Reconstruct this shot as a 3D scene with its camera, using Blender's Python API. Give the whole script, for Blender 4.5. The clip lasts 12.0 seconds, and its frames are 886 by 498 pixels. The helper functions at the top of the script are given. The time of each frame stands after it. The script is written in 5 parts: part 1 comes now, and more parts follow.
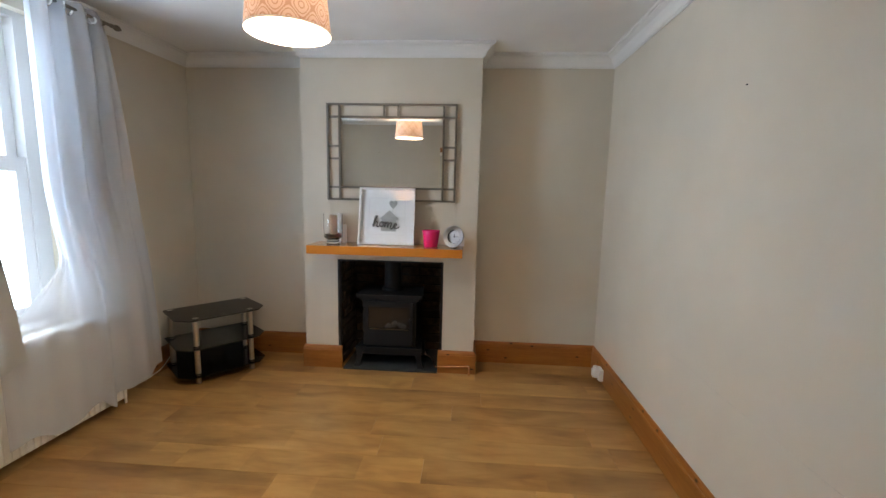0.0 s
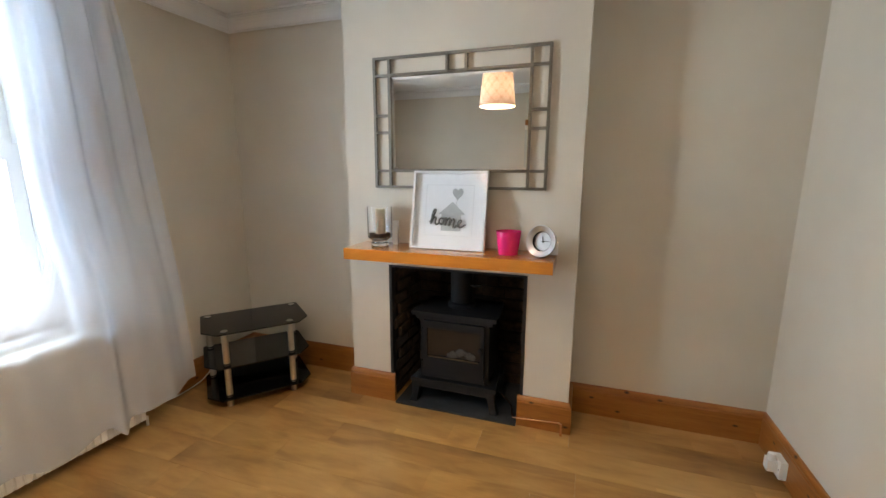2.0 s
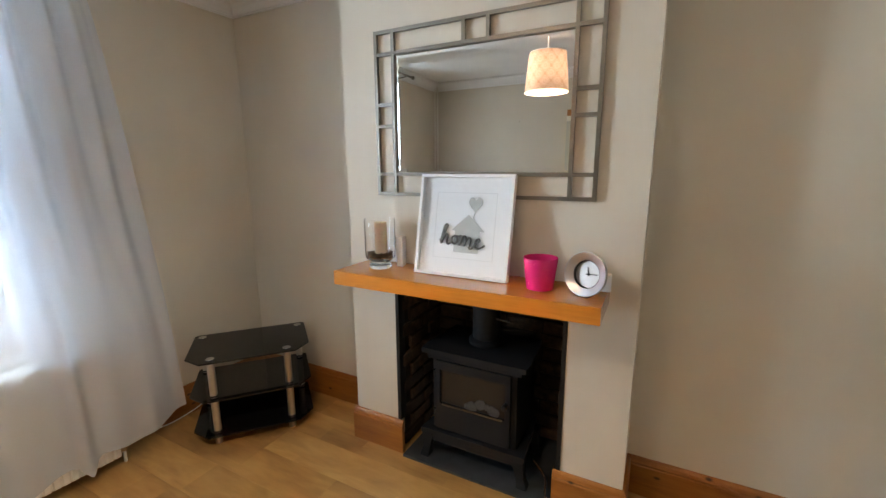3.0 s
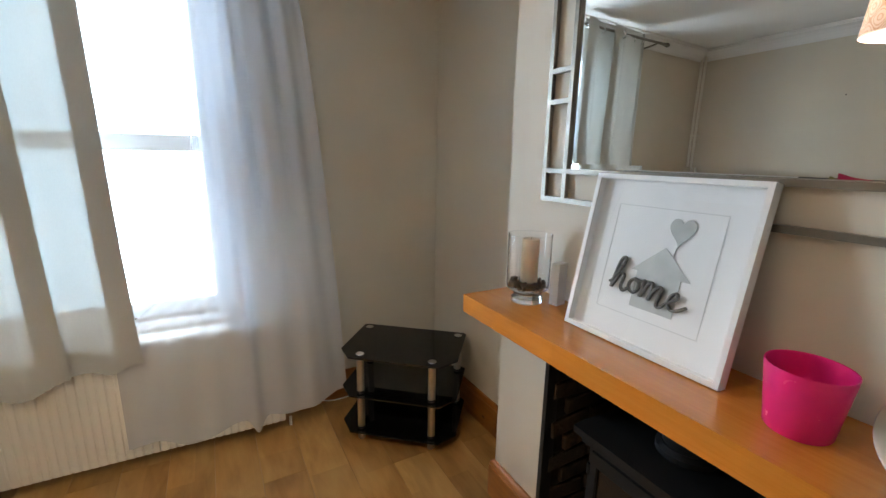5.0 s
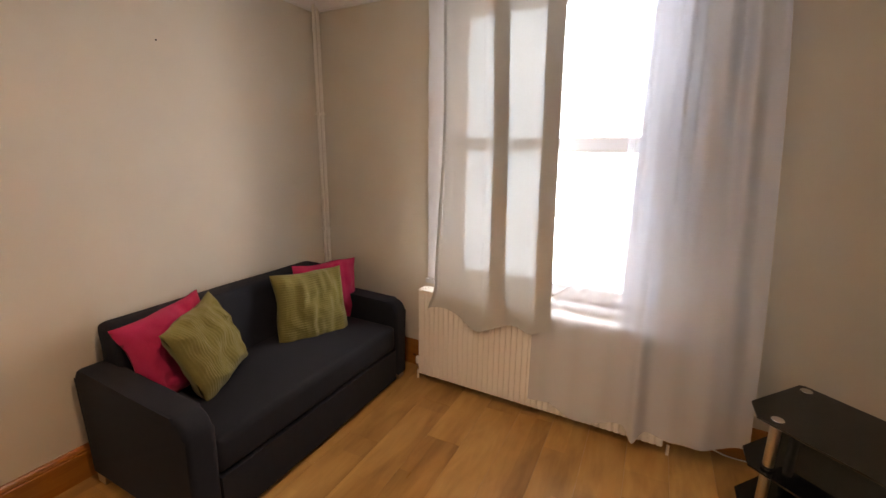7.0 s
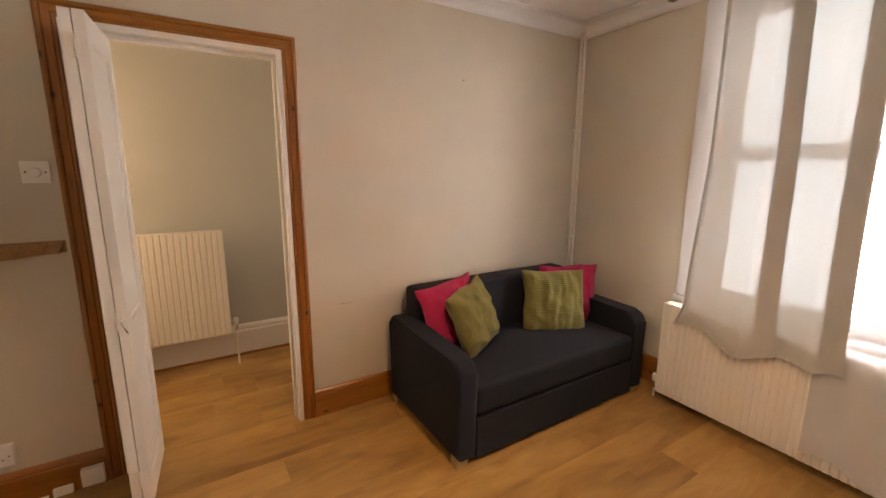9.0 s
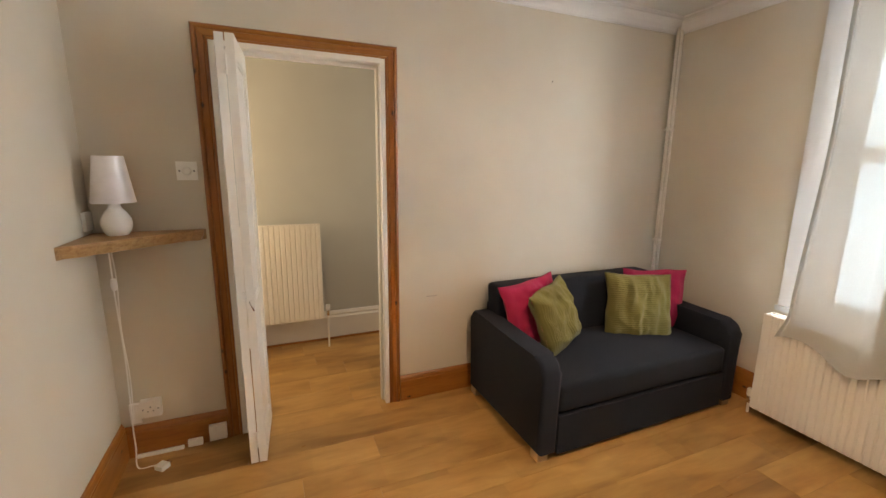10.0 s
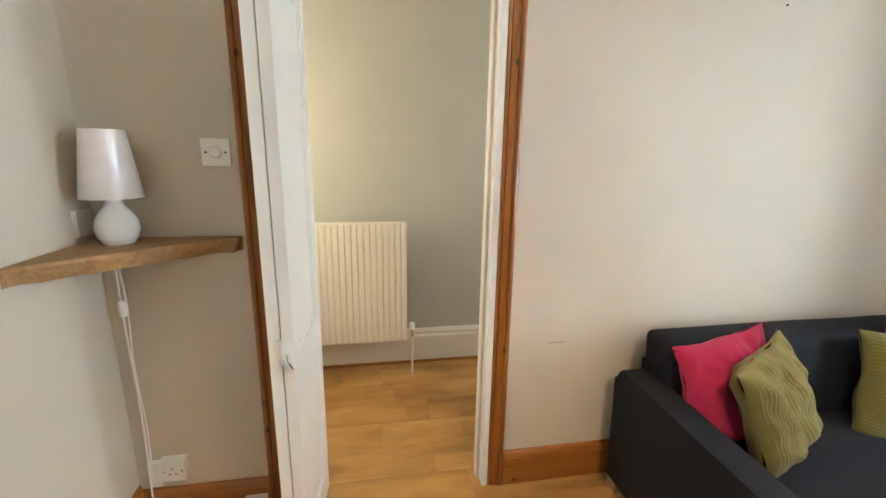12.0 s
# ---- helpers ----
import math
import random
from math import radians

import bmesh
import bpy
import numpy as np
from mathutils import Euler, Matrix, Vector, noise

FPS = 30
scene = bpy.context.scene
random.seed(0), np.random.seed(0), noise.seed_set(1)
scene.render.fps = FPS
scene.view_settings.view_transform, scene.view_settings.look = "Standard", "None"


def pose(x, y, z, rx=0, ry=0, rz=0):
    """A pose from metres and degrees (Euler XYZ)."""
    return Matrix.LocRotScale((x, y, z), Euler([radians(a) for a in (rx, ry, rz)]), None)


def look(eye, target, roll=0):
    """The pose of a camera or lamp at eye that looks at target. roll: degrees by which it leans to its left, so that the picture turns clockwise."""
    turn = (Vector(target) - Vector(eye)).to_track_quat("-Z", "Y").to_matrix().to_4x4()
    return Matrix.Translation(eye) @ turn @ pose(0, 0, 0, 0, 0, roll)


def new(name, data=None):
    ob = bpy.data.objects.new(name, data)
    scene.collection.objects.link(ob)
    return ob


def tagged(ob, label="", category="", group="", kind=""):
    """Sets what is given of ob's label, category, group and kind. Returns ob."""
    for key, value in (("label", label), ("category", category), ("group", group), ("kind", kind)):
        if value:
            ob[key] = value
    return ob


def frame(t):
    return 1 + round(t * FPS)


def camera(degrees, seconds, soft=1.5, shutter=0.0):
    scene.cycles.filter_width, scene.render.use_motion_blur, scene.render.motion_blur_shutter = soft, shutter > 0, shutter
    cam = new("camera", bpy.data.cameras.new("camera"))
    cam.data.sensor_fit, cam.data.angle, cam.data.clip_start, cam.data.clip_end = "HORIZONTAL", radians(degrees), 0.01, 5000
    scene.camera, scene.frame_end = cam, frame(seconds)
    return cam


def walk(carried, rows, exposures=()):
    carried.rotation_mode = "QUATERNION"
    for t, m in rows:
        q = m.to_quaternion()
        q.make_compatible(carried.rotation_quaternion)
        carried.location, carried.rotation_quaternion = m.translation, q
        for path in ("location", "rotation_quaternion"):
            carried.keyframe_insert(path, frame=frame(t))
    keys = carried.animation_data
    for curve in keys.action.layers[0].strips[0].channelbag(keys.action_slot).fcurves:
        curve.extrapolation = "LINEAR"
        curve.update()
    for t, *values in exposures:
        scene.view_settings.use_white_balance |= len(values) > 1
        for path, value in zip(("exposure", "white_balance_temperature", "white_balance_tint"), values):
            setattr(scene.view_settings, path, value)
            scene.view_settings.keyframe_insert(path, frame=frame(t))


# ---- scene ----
cam = camera(93.8, 12.0)
PATH = [
    (0, (0.361, -0.032, 1.426), (0.233, 1.945, 1.151), 1.3),
    (0.5, (0.347, 0.162, 1.429), (0.106, 2.127, 1.149), 0.9),
    (1, (0.375, 0.377, 1.422), (0.014, 2.318, 1.101), 0.7),
    (1.5, (0.422, 0.669, 1.444), (-0.086, 2.572, 1.093), 0.5),
    (2, (0.431, 0.891, 1.436), (-0.201, 2.753, 1.071), 0.2),
    (2.5, (0.448, 1.18, 1.455), (-0.317, 2.991, 1.086), -0.3),
    (4.5, (0.408, 2.059, 1.48), (-1.055, 3.349, 1.038), 1.1),
    (5, (0.333, 2.112, 1.476), (-1.371, 3.068, 1.046), 1.1),
    (5.5, (0.258, 2.154, 1.474), (-1.647, 2.588, 1.047), 0.9),
    (6, (0.208, 2.173, 1.5), (-1.739, 2.075, 1.053), 0.8),
    (6.5, (0.198, 2.191, 1.486), (-1.679, 1.675, 1.03), 0.8),
    (7, (0.262, 2.185, 1.475), (-1.476, 1.307, 1.020), 0.7),
    (9, (0.542, 2.272, 1.424), (-0.499, 0.605, 1.049), 0.3),
    (9.5, (0.612, 2.283, 1.431), (-0.287, 0.537, 1.055), 0.5),
    (10, (0.686, 2.296, 1.431), (-0.078, 0.487, 1.049), 0.6),
    (10.5, (0.702, 2.279, 1.428), (0.047, 0.431, 1.035), 0.6),
    (11, (0.684, 2.128, 1.419), (0.118, 0.255, 1.006), 0.7),
    (11.5, (0.582, 1.819, 1.435), (0.135, -0.081, 0.999), 0.7),
    (12, (0.534, 1.487, 1.42), (0.201, -0.432, 0.963), 0.9),
]
EXPOSURES = [
    (0.0, 0.50, 7050, 14), (2.5, 0.88, 7350, 14), (4.5, 0.72, 6950, 12), (5.0, 0.62, 7150, 12), (5.5, 0.60, 8000, 17), (6.5, 0.63, 9400, 29),
    (7.2, 0.62, 9400, 30), (9.0, 0.78, 10200, 32), (9.5, 0.87, 9600, 28), (10.0, 1.07, 8650, 20), (10.5, 1.21, 7850, 14), (11.2, 1.51, 7400, 11), (12.0, 1.53, 7200, 11),
]
walk(cam, [(t, look(eye, target, roll)) for t, eye, target, roll in PATH], EXPOSURES)

# ---- light ----
world = bpy.data.worlds.new("sky")
scene.world = world
world.use_nodes = True
_wn, _wl = world.node_tree.nodes, world.node_tree.links
_sky = _wn.new("ShaderNodeTexSky")
_sky.sky_type = "NISHITA"
_sky.sun_disc = False
_sky.sun_elevation = radians(48)
_sky.sun_rotation = radians(80)
_wn["Background"].inputs["Strength"].default_value = 0.12
_wl.new(_sky.outputs["Color"], _wn["Background"].inputs["Color"])

_sun = bpy.data.lights.new("sun", "SUN")
_sun.energy, _sun.angle, _sun.color = 4.0, radians(0.5), (1.0, 0.95, 0.87)
new("sun", _sun).matrix_world = look((9, 1.5, 10), (0, 0, 0))

# daylight of the open sky, standing in the window opening
_day = bpy.data.lights.new("window_daylight", "AREA")
_day.shape, _day.size, _day.size_y = "RECTANGLE", 1.14, 1.60
_day.energy, _day.color, _day.spread = 54.0, (0.69, 0.845, 1.0), radians(132)
new("window_daylight", _day).matrix_world = look((-2.27, 1.632, 1.49), (0.0, 1.557, 1.49))

_bulb = bpy.data.lights.new("pendant_bulb", "POINT")
_bulb.energy, _bulb.color, _bulb.shadow_soft_size = 20.0, (1.0, 0.84, 0.66), 0.05
new("pendant_bulb", _bulb).matrix_world = pose(-0.34, 1.57, 2.13)

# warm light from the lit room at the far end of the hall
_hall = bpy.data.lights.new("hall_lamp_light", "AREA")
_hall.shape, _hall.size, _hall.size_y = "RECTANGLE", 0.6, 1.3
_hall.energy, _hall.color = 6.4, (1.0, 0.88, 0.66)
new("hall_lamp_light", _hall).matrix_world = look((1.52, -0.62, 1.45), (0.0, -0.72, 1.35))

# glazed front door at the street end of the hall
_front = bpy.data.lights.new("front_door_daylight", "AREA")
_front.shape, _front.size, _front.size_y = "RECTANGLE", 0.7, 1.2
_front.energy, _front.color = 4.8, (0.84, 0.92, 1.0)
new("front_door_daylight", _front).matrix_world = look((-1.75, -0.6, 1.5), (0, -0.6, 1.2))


# ---- materials ----
def material(name):
    m = bpy.data.materials.new(name)
    m.use_nodes = True
    n, l = m.node_tree.nodes, m.node_tree.links
    return m, n, l, n["Principled BSDF"]


def coords(n, l, scale=(1, 1, 1), kind="Object", spread=0.0):
    tc, mp = n.new("ShaderNodeTexCoord"), n.new("ShaderNodeMapping")
    mp.inputs["Scale"].default_value = scale
    l.new(tc.outputs[kind], mp.inputs["Vector"])
    if spread:
        oi, mul = n.new("ShaderNodeObjectInfo"), n.new("ShaderNodeMath")
        mul.operation = "MULTIPLY"
        mul.inputs[1].default_value = spread
        l.new(oi.outputs["Random"], mul.inputs[0])
        l.new(mul.outputs[0], mp.inputs["Location"])
    return mp.outputs["Vector"]


def noise_tex(n, l, vec, scale, detail=4, rough=0.55, distort=0.0):
    t = n.new("ShaderNodeTexNoise")
    t.inputs["Scale"].default_value = scale
    t.inputs["Detail"].default_value = detail
    t.inputs["Roughness"].default_value = rough
    t.inputs["Distortion"].default_value = distort
    l.new(vec, t.inputs["Vector"])
    return t.outputs["Fac"]


def ramp(n, l, fac, stops):
    r = n.new("ShaderNodeValToRGB")
    while len(r.color_ramp.elements) < len(stops):
        r.color_ramp.elements.new(0.5)
    for e, (p, c) in zip(r.color_ramp.elements, stops):
        e.position, e.color = p, (*c, 1) if len(c) == 3 else c
    l.new(fac, r.inputs["Fac"])
    return r.outputs["Color"]


def mixc(n, l, fac, a, b, mode="MIX"):
    m = n.new("ShaderNodeMix")
    m.data_type, m.blend_type = "RGBA", mode
    for sock, v in ((m.inputs["Factor"], fac), (m.inputs["A"], a), (m.inputs["B"], b)):
        if isinstance(v, (int, float)):
            sock.default_value = v
        elif isinstance(v, tuple):
            sock.default_value = (*v, 1)
        else:
            l.new(v, sock)
    return m.outputs["Result"]


def bump(n, l, bsdf, height, strength, distance=0.002):
    b = n.new("ShaderNodeBump")
    b.inputs["Strength"].default_value, b.inputs["Distance"].default_value = strength, distance
    l.new(height, b.inputs["Height"])
    l.new(b.outputs["Normal"], bsdf.inputs["Normal"])


def paint(name, colour, rough=0.6, grain=180, vary=0.06, bumpy=0.15, big=1.3):
    m, n, l, p = material(name)
    vec = coords(n, l)
    a = noise_tex(n, l, vec, big, 3)
    f = noise_tex(n, l, vec, grain, 3)
    lo = tuple(c * (1 - vary) for c in colour)
    hi = tuple(min(1, c * (1 + vary)) for c in colour)
    l.new(ramp(n, l, a, [(0.3, lo), (0.7, hi)]), p.inputs["Base Color"])
    p.inputs["Roughness"].default_value = rough
    bump(n, l, p, f, bumpy, 0.0006)
    return m


def plain(name, colour, rough=0.5, metal=0.0, vary=0.05, scale=40, bumpy=0.05, coat=0.0):
    m, n, l, p = material(name)
    vec = coords(n, l)
    f = noise_tex(n, l, vec, scale, 4)
    lo = tuple(c * (1 - vary) for c in colour)
    hi = tuple(min(1, c * (1 + vary)) for c in colour)
    l.new(ramp(n, l, f, [(0.3, lo), (0.7, hi)]), p.inputs["Base Color"])
    r = n.new("ShaderNodeMapRange")
    r.inputs["To Min"].default_value, r.inputs["To Max"].default_value = max(0, rough - 0.06), min(1, rough + 0.06)
    l.new(f, r.inputs["Value"])
    l.new(r.outputs["Result"], p.inputs["Roughness"])
    p.inputs["Metallic"].default_value = metal
    p.inputs["Coat Weight"].default_value = coat
    if bumpy:
        bump(n, l, p, f, bumpy, 0.0005)
    return m


def timber(name, dark, mid, light, along="X", rough=0.45, knots=True, stretch=14.0, spread=0.0, coat=0.0, scale=6.0, tone=0.0):
    """Wood whose grain runs along one of its own axes."""
    m, n, l, p = material(name)
    sc = {"X": (1, stretch, stretch), "Y": (stretch, 1, stretch), "Z": (stretch, stretch, 1)}[along]
    vec = coords(n, l, sc, spread=spread)
    a = noise_tex(n, l, vec, scale * 0.35, 4, 0.6, 0.6)
    b = noise_tex(n, l, vec, scale * 2.2, 5, 0.65, 0.3)
    col = ramp(n, l, a, [(0.25, dark), (0.5, mid), (0.75, light)])
    col = mixc(n, l, 0.35, col, ramp(n, l, b, [(0.3, dark), (0.7, light)]))
    if tone:
        oi = n.new("ShaderNodeObjectInfo")
        col = mixc(n, l, 1.0, col, ramp(n, l, oi.outputs["Random"], [(0.0, (1 - tone,) * 3), (1.0, (1 + 0.5 * tone, 1 + 0.45 * tone, 1 + 0.4 * tone))]), "MULTIPLY")
    if knots:
        ks = {"X": (5.5, 0, 11), "Y": (0, 5.5, 11), "Z": (11, 0, 5.5)}[along]
        v = n.new("ShaderNodeTexVoronoi")
        v.inputs["Scale"].default_value = 1.0
        v.voronoi_dimensions = "2D"
        sep, com = n.new("ShaderNodeSeparateXYZ"), n.new("ShaderNodeCombineXYZ")
        l.new(coords(n, l, ks, spread=spread), sep.inputs[0])
        l.new(sep.outputs["Y" if along == "Y" else "X"], com.inputs["X"])
        l.new(sep.outputs["Z"], com.inputs["Y"])
        l.new(com.outputs[0], v.inputs["Vector"])
        few = n.new("ShaderNodeSeparateColor")
        l.new(v.outputs["Color"], few.inputs[0])
        some = n.new("ShaderNodeMath")
        some.operation = "GREATER_THAN"
        some.inputs[1].default_value = 0.60
        l.new(few.outputs[0], some.inputs[0])
        k = ramp(n, l, v.outputs["Distance"], [(0.035, (1, 1, 1)), (0.10, (0, 0, 0))])
        kk = n.new("ShaderNodeMath")
        kk.operation = "MULTIPLY"
        l.new(some.outputs[0], kk.inputs[1])
        l.new(k, kk.inputs[0])
        col = mixc(n, l, kk.outputs[0], col, tuple(c * 0.22 for c in dark))
    l.new(col, p.inputs["Base Color"])
    p.inputs["Roughness"].default_value = rough
    p.inputs["Coat Weight"].default_value = coat
    p.inputs["Coat Roughness"].default_value = 0.15
    bump(n, l, p, b, 0.12, 0.0008)
    return m


def oak_floor():
    """Oak-effect laminate: soft broad grain, a printed tone for each strip and for each board, a few smoky streaks."""
    m, n, l, p = material("oak_laminate")
    broad = noise_tex(n, l, coords(n, l, (1, 3.2, 1), spread=37.0), 2.2, 3, 0.5, 0.6)
    flame = noise_tex(n, l, coords(n, l, (1, 4.5, 1), spread=53.0), 4.0, 4, 0.55, 1.2)
    fine = noise_tex(n, l, coords(n, l, (1, 26, 1), spread=11.0), 9, 4, 0.65)
    col = ramp(n, l, broad, [(0.30, (0.27, 0.140, 0.044)), (0.50, (0.40, 0.232, 0.082)), (0.70, (0.50, 0.315, 0.130))])
    col = mixc(n, l, 0.20, col, ramp(n, l, flame, [(0.34, (0.22, 0.105, 0.030)), (0.50, (0.40, 0.23, 0.082)), (0.68, (0.50, 0.32, 0.135))]))
    col = mixc(n, l, 0.07, col, ramp(n, l, fine, [(0.30, (0.17, 0.09, 0.030)), (0.65, (0.48, 0.30, 0.12))]))
    oi = n.new("ShaderNodeObjectInfo")
    col = mixc(n, l, 1.0, col, ramp(n, l, oi.outputs["Random"], [(0.0, (0.94, 0.88, 0.82)), (1.0, (1.15, 1.11, 1.03))]), "MULTIPLY")
    br = n.new("ShaderNodeTexBrick")
    br.inputs["Scale"].default_value = 1.0
    br.inputs["Mortar Size"].default_value = 0.0
    br.inputs["Brick Width"].default_value, br.inputs["Row Height"].default_value = 0.60, 0.192
    br.inputs["Color1"].default_value, br.inputs["Color2"].default_value = (0.70, 0.67, 0.64, 1), (1.22, 1.22, 1.20, 1)
    l.new(coords(n, l, (1, 1, 1), spread=8.0), br.inputs["Vector"])
    col = mixc(n, l, 0.44, col, br.outputs["Color"], "MULTIPLY")
    smoke = noise_tex(n, l, coords(n, l, (1.0, 2.8, 1), spread=29.0), 2.4, 2, 0.5, 0.4)
    col = mixc(n, l, 1.0, col, ramp(n, l, smoke, [(0.28, (0.80, 0.74, 0.67)), (0.44, (1.06, 1.02, 0.97))]), "MULTIPLY")
    l.new(col, p.inputs["Base Color"])
    r = n.new("ShaderNodeMapRange")
    r.inputs["To Min"].default_value, r.inputs["To Max"].default_value = 0.24, 0.38
    l.new(flame, r.inputs["Value"])
    l.new(r.outputs["Result"], p.inputs["Roughness"])
    bump(n, l, p, fine, 0.06, 0.0005)
    return m


WALL = paint("wall_paint", (0.63, 0.565, 0.462), 0.55, grain=130, bumpy=0.3)
HALLWALL = paint("hall_paint", (0.50, 0.51, 0.475), 0.55)
CEIL = paint("ceiling_paint", (0.84, 0.83, 0.81), 0.8)
COVE = paint("coving_paint", (0.78, 0.77, 0.75), 0.6, vary=0.03)
GLOSS = paint("white_gloss_paint", (0.78, 0.76, 0.71), 0.3, grain=60, vary=0.04, bumpy=0.08)
# white paint set greyer: the rails' shade against the bright window is in the colour
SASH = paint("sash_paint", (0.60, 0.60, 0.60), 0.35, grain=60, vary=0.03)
RAD = paint("radiator_enamel", (0.82, 0.79, 0.72), 0.35, grain=90, vary=0.03, bumpy=0.05)
FLOOR = oak_floor()
PINE_X = timber("varnished_pine_x", (0.21, 0.066, 0.012), (0.34, 0.118, 0.020), (0.42, 0.168, 0.034), "X", 0.30, True, 12, 7.0, 0.3)
PINE_Y = timber("varnished_pine_y", (0.21, 0.066, 0.012), (0.34, 0.118, 0.020), (0.42, 0.168, 0.034), "Y", 0.30, True, 12, 7.0, 0.3)
PINE_Z = timber("varnished_pine_z", (0.20, 0.060, 0.011), (0.32, 0.106, 0.018), (0.40, 0.150, 0.030), "Z", 0.30, True, 12, 7.0, 0.3)
MANTEL = timber("orange_varnished_oak", (0.49, 0.165, 0.022), (0.56, 0.200, 0.028), (0.62, 0.24, 0.040), "X", 0.18, False, 16, 0, 0.5)
SHELFWOOD = timber("rough_pine", (0.19, 0.090, 0.030), (0.39, 0.225, 0.098), (0.49, 0.31, 0.148), "X", 0.6, False, 9, 0, 0.0, 20.0)
BEECH = timber("pale_beech", (0.42, 0.28, 0.14), (0.52, 0.36, 0.19), (0.60, 0.43, 0.25), "Z", 0.45, False)
CAST = plain("black_cast_iron", (0.0075, 0.009, 0.011), 0.55, 0.0, 0.2, 120, 0.25)
CAST.node_tree.nodes["Principled BSDF"].inputs["Specular IOR Level"].default_value = 0.32
STEELBLACK = plain("black_steel", (0.010, 0.010, 0.010), 0.5)
SLATE = plain("slate_hearth", (0.030, 0.034, 0.038), 0.55, 0, 0.3, 14, 0.3)
BLACKGLASS = plain("black_glass", (0.005, 0.005, 0.006), 0.06, 0, 0.0, 5, 0.0)
ALU = plain("brushed_aluminium", (0.62, 0.59, 0.54), 0.34, 1.0, 0.06, 90)
BRUSHED = plain("brushed_steel", (0.60, 0.61, 0.61), 0.30, 1.0, 0.05, 30, 0.0)
CHROME = plain("polished_steel", (0.74, 0.74, 0.74), 0.16, 1.0, 0.03, 60, 0.0)
BRONZE = plain("antique_nickel", (0.24, 0.22, 0.19), 0.34, 1.0, 0.06, 12, 0.0)
COPPER = plain("copper_pipe", (0.80, 0.52, 0.36), 0.25, 1.0)
PIPEPAINT = paint("pipe_paint", (0.80, 0.75, 0.66), 0.35)
WHITEPLASTIC = plain("white_plastic", (0.86, 0.84, 0.79), 0.32, 0, 0.02)
FINELINE = plain("faint_grey_line", (0.58, 0.58, 0.58), 0.7)
DARKHOLE = plain("dark_hole", (0.01, 0.01, 0.01), 0.7)
PINKPLASTIC = plain("pink_enamel", (0.72, 0.02, 0.16), 0.25, 0, 0.03)
CANDLEWAX = plain("cream_wax", (0.80, 0.68, 0.46), 0.5)
CANDLEWAX.node_tree.nodes["Principled BSDF"].inputs["Subsurface Weight"].default_value = 0.2
CERAMIC = plain("white_ceramic", (0.82, 0.80, 0.77), 0.12, 0, 0.01, 5, 0.0)
WHITELACQUER = plain("white_lacquer", (0.80, 0.80, 0.79), 0.3, 0, 0.02)
PAPER = plain("white_card", (0.80, 0.80, 0.80), 0.8, 0, 0.02)
SILVERCARD = plain("silver_card", (0.42, 0.43, 0.42), 0.5, 0.3, 0.12, 25)
GREYLETTER = plain("grey_painted_wood", (0.085, 0.082, 0.078), 0.45, 0, 0.25, 60)
CLOCKFACE = plain("clock_dial", (0.55, 0.57, 0.58), 0.45, 0.15, 0.03)
PEBBLE = plain("brown_pebbles", (0.11, 0.075, 0.045), 0.5, 0, 0.5, 220, 0.6)
COAL = plain("ceramic_coals", (0.050, 0.046, 0.042), 0.9, 0, 0.3, 90, 0.3)
STOVEGLASS = plain("smoked_stove_glass", (0.020, 0.017, 0.015), 0.08, 0, 0.0, 5, 0)
STOVEGLASS.node_tree.nodes["Principled BSDF"].inputs["Transmission Weight"].default_value = 0.0


def sooty():
    m, n, l, p = material("sooty_brick")
    vec = coords(n, l, spread=9.0)
    f = noise_tex(n, l, vec, 26, 5)
    oi = n.new("ShaderNodeObjectInfo")
    a = ramp(n, l, f, [(0.3, (0.014, 0.009, 0.006)), (0.7, (0.105, 0.060, 0.034))])
    l.new(mixc(n, l, oi.outputs["Random"], a, (0.026, 0.016, 0.011)), p.inputs["Base Color"])
    p.inputs["Roughness"].default_value = 0.9
    bump(n, l, p, f, 0.9, 0.008)
    return m


BRICK = sooty()
SOOT = plain("soot_mortar", (0.020, 0.014, 0.010), 0.95, 0, 0.4, 30, 0.4)


def fabric(name, colour, weave=900, vary=0.18, rough=0.9, sheen=0.3):
    m, n, l, p = material(name)
    vec = coords(n, l)
    a = noise_tex(n, l, vec, 7, 4)
    w = noise_tex(n, l, vec, weave, 2)
    col = ramp(n, l, a, [(0.3, tuple(c * (1 - vary) for c in colour)), (0.7, tuple(c * (1 + vary) for c in colour))])
    col = mixc(n, l, 0.35, col, ramp(n, l, w, [(0.35, tuple(c * 0.6 for c in colour)), (0.65, tuple(min(1, c * 1.5) for c in colour))]))
    l.new(col, p.inputs["Base Color"])
    p.inputs["Roughness"].default_value = rough
    p.inputs["Sheen Weight"].default_value = sheen
    bump(n, l, p, w, 0.35, 0.0008)
    return m


SOFA = fabric("navy_charcoal_cloth", (0.0085, 0.0102, 0.0160), 700, 0.15, 0.85, 0.02)
SOFA.node_tree.nodes["Principled BSDF"].inputs["Specular IOR Level"].default_value = 0.25
PINKCLOTH = fabric("pink_cotton", (0.37, 0.009, 0.060), 500, 0.12, 0.9, 0.1)
GREENCORD = fabric("olive_corduroy", (0.150, 0.130, 0.033), 420, 0.2, 0.9, 0.15)


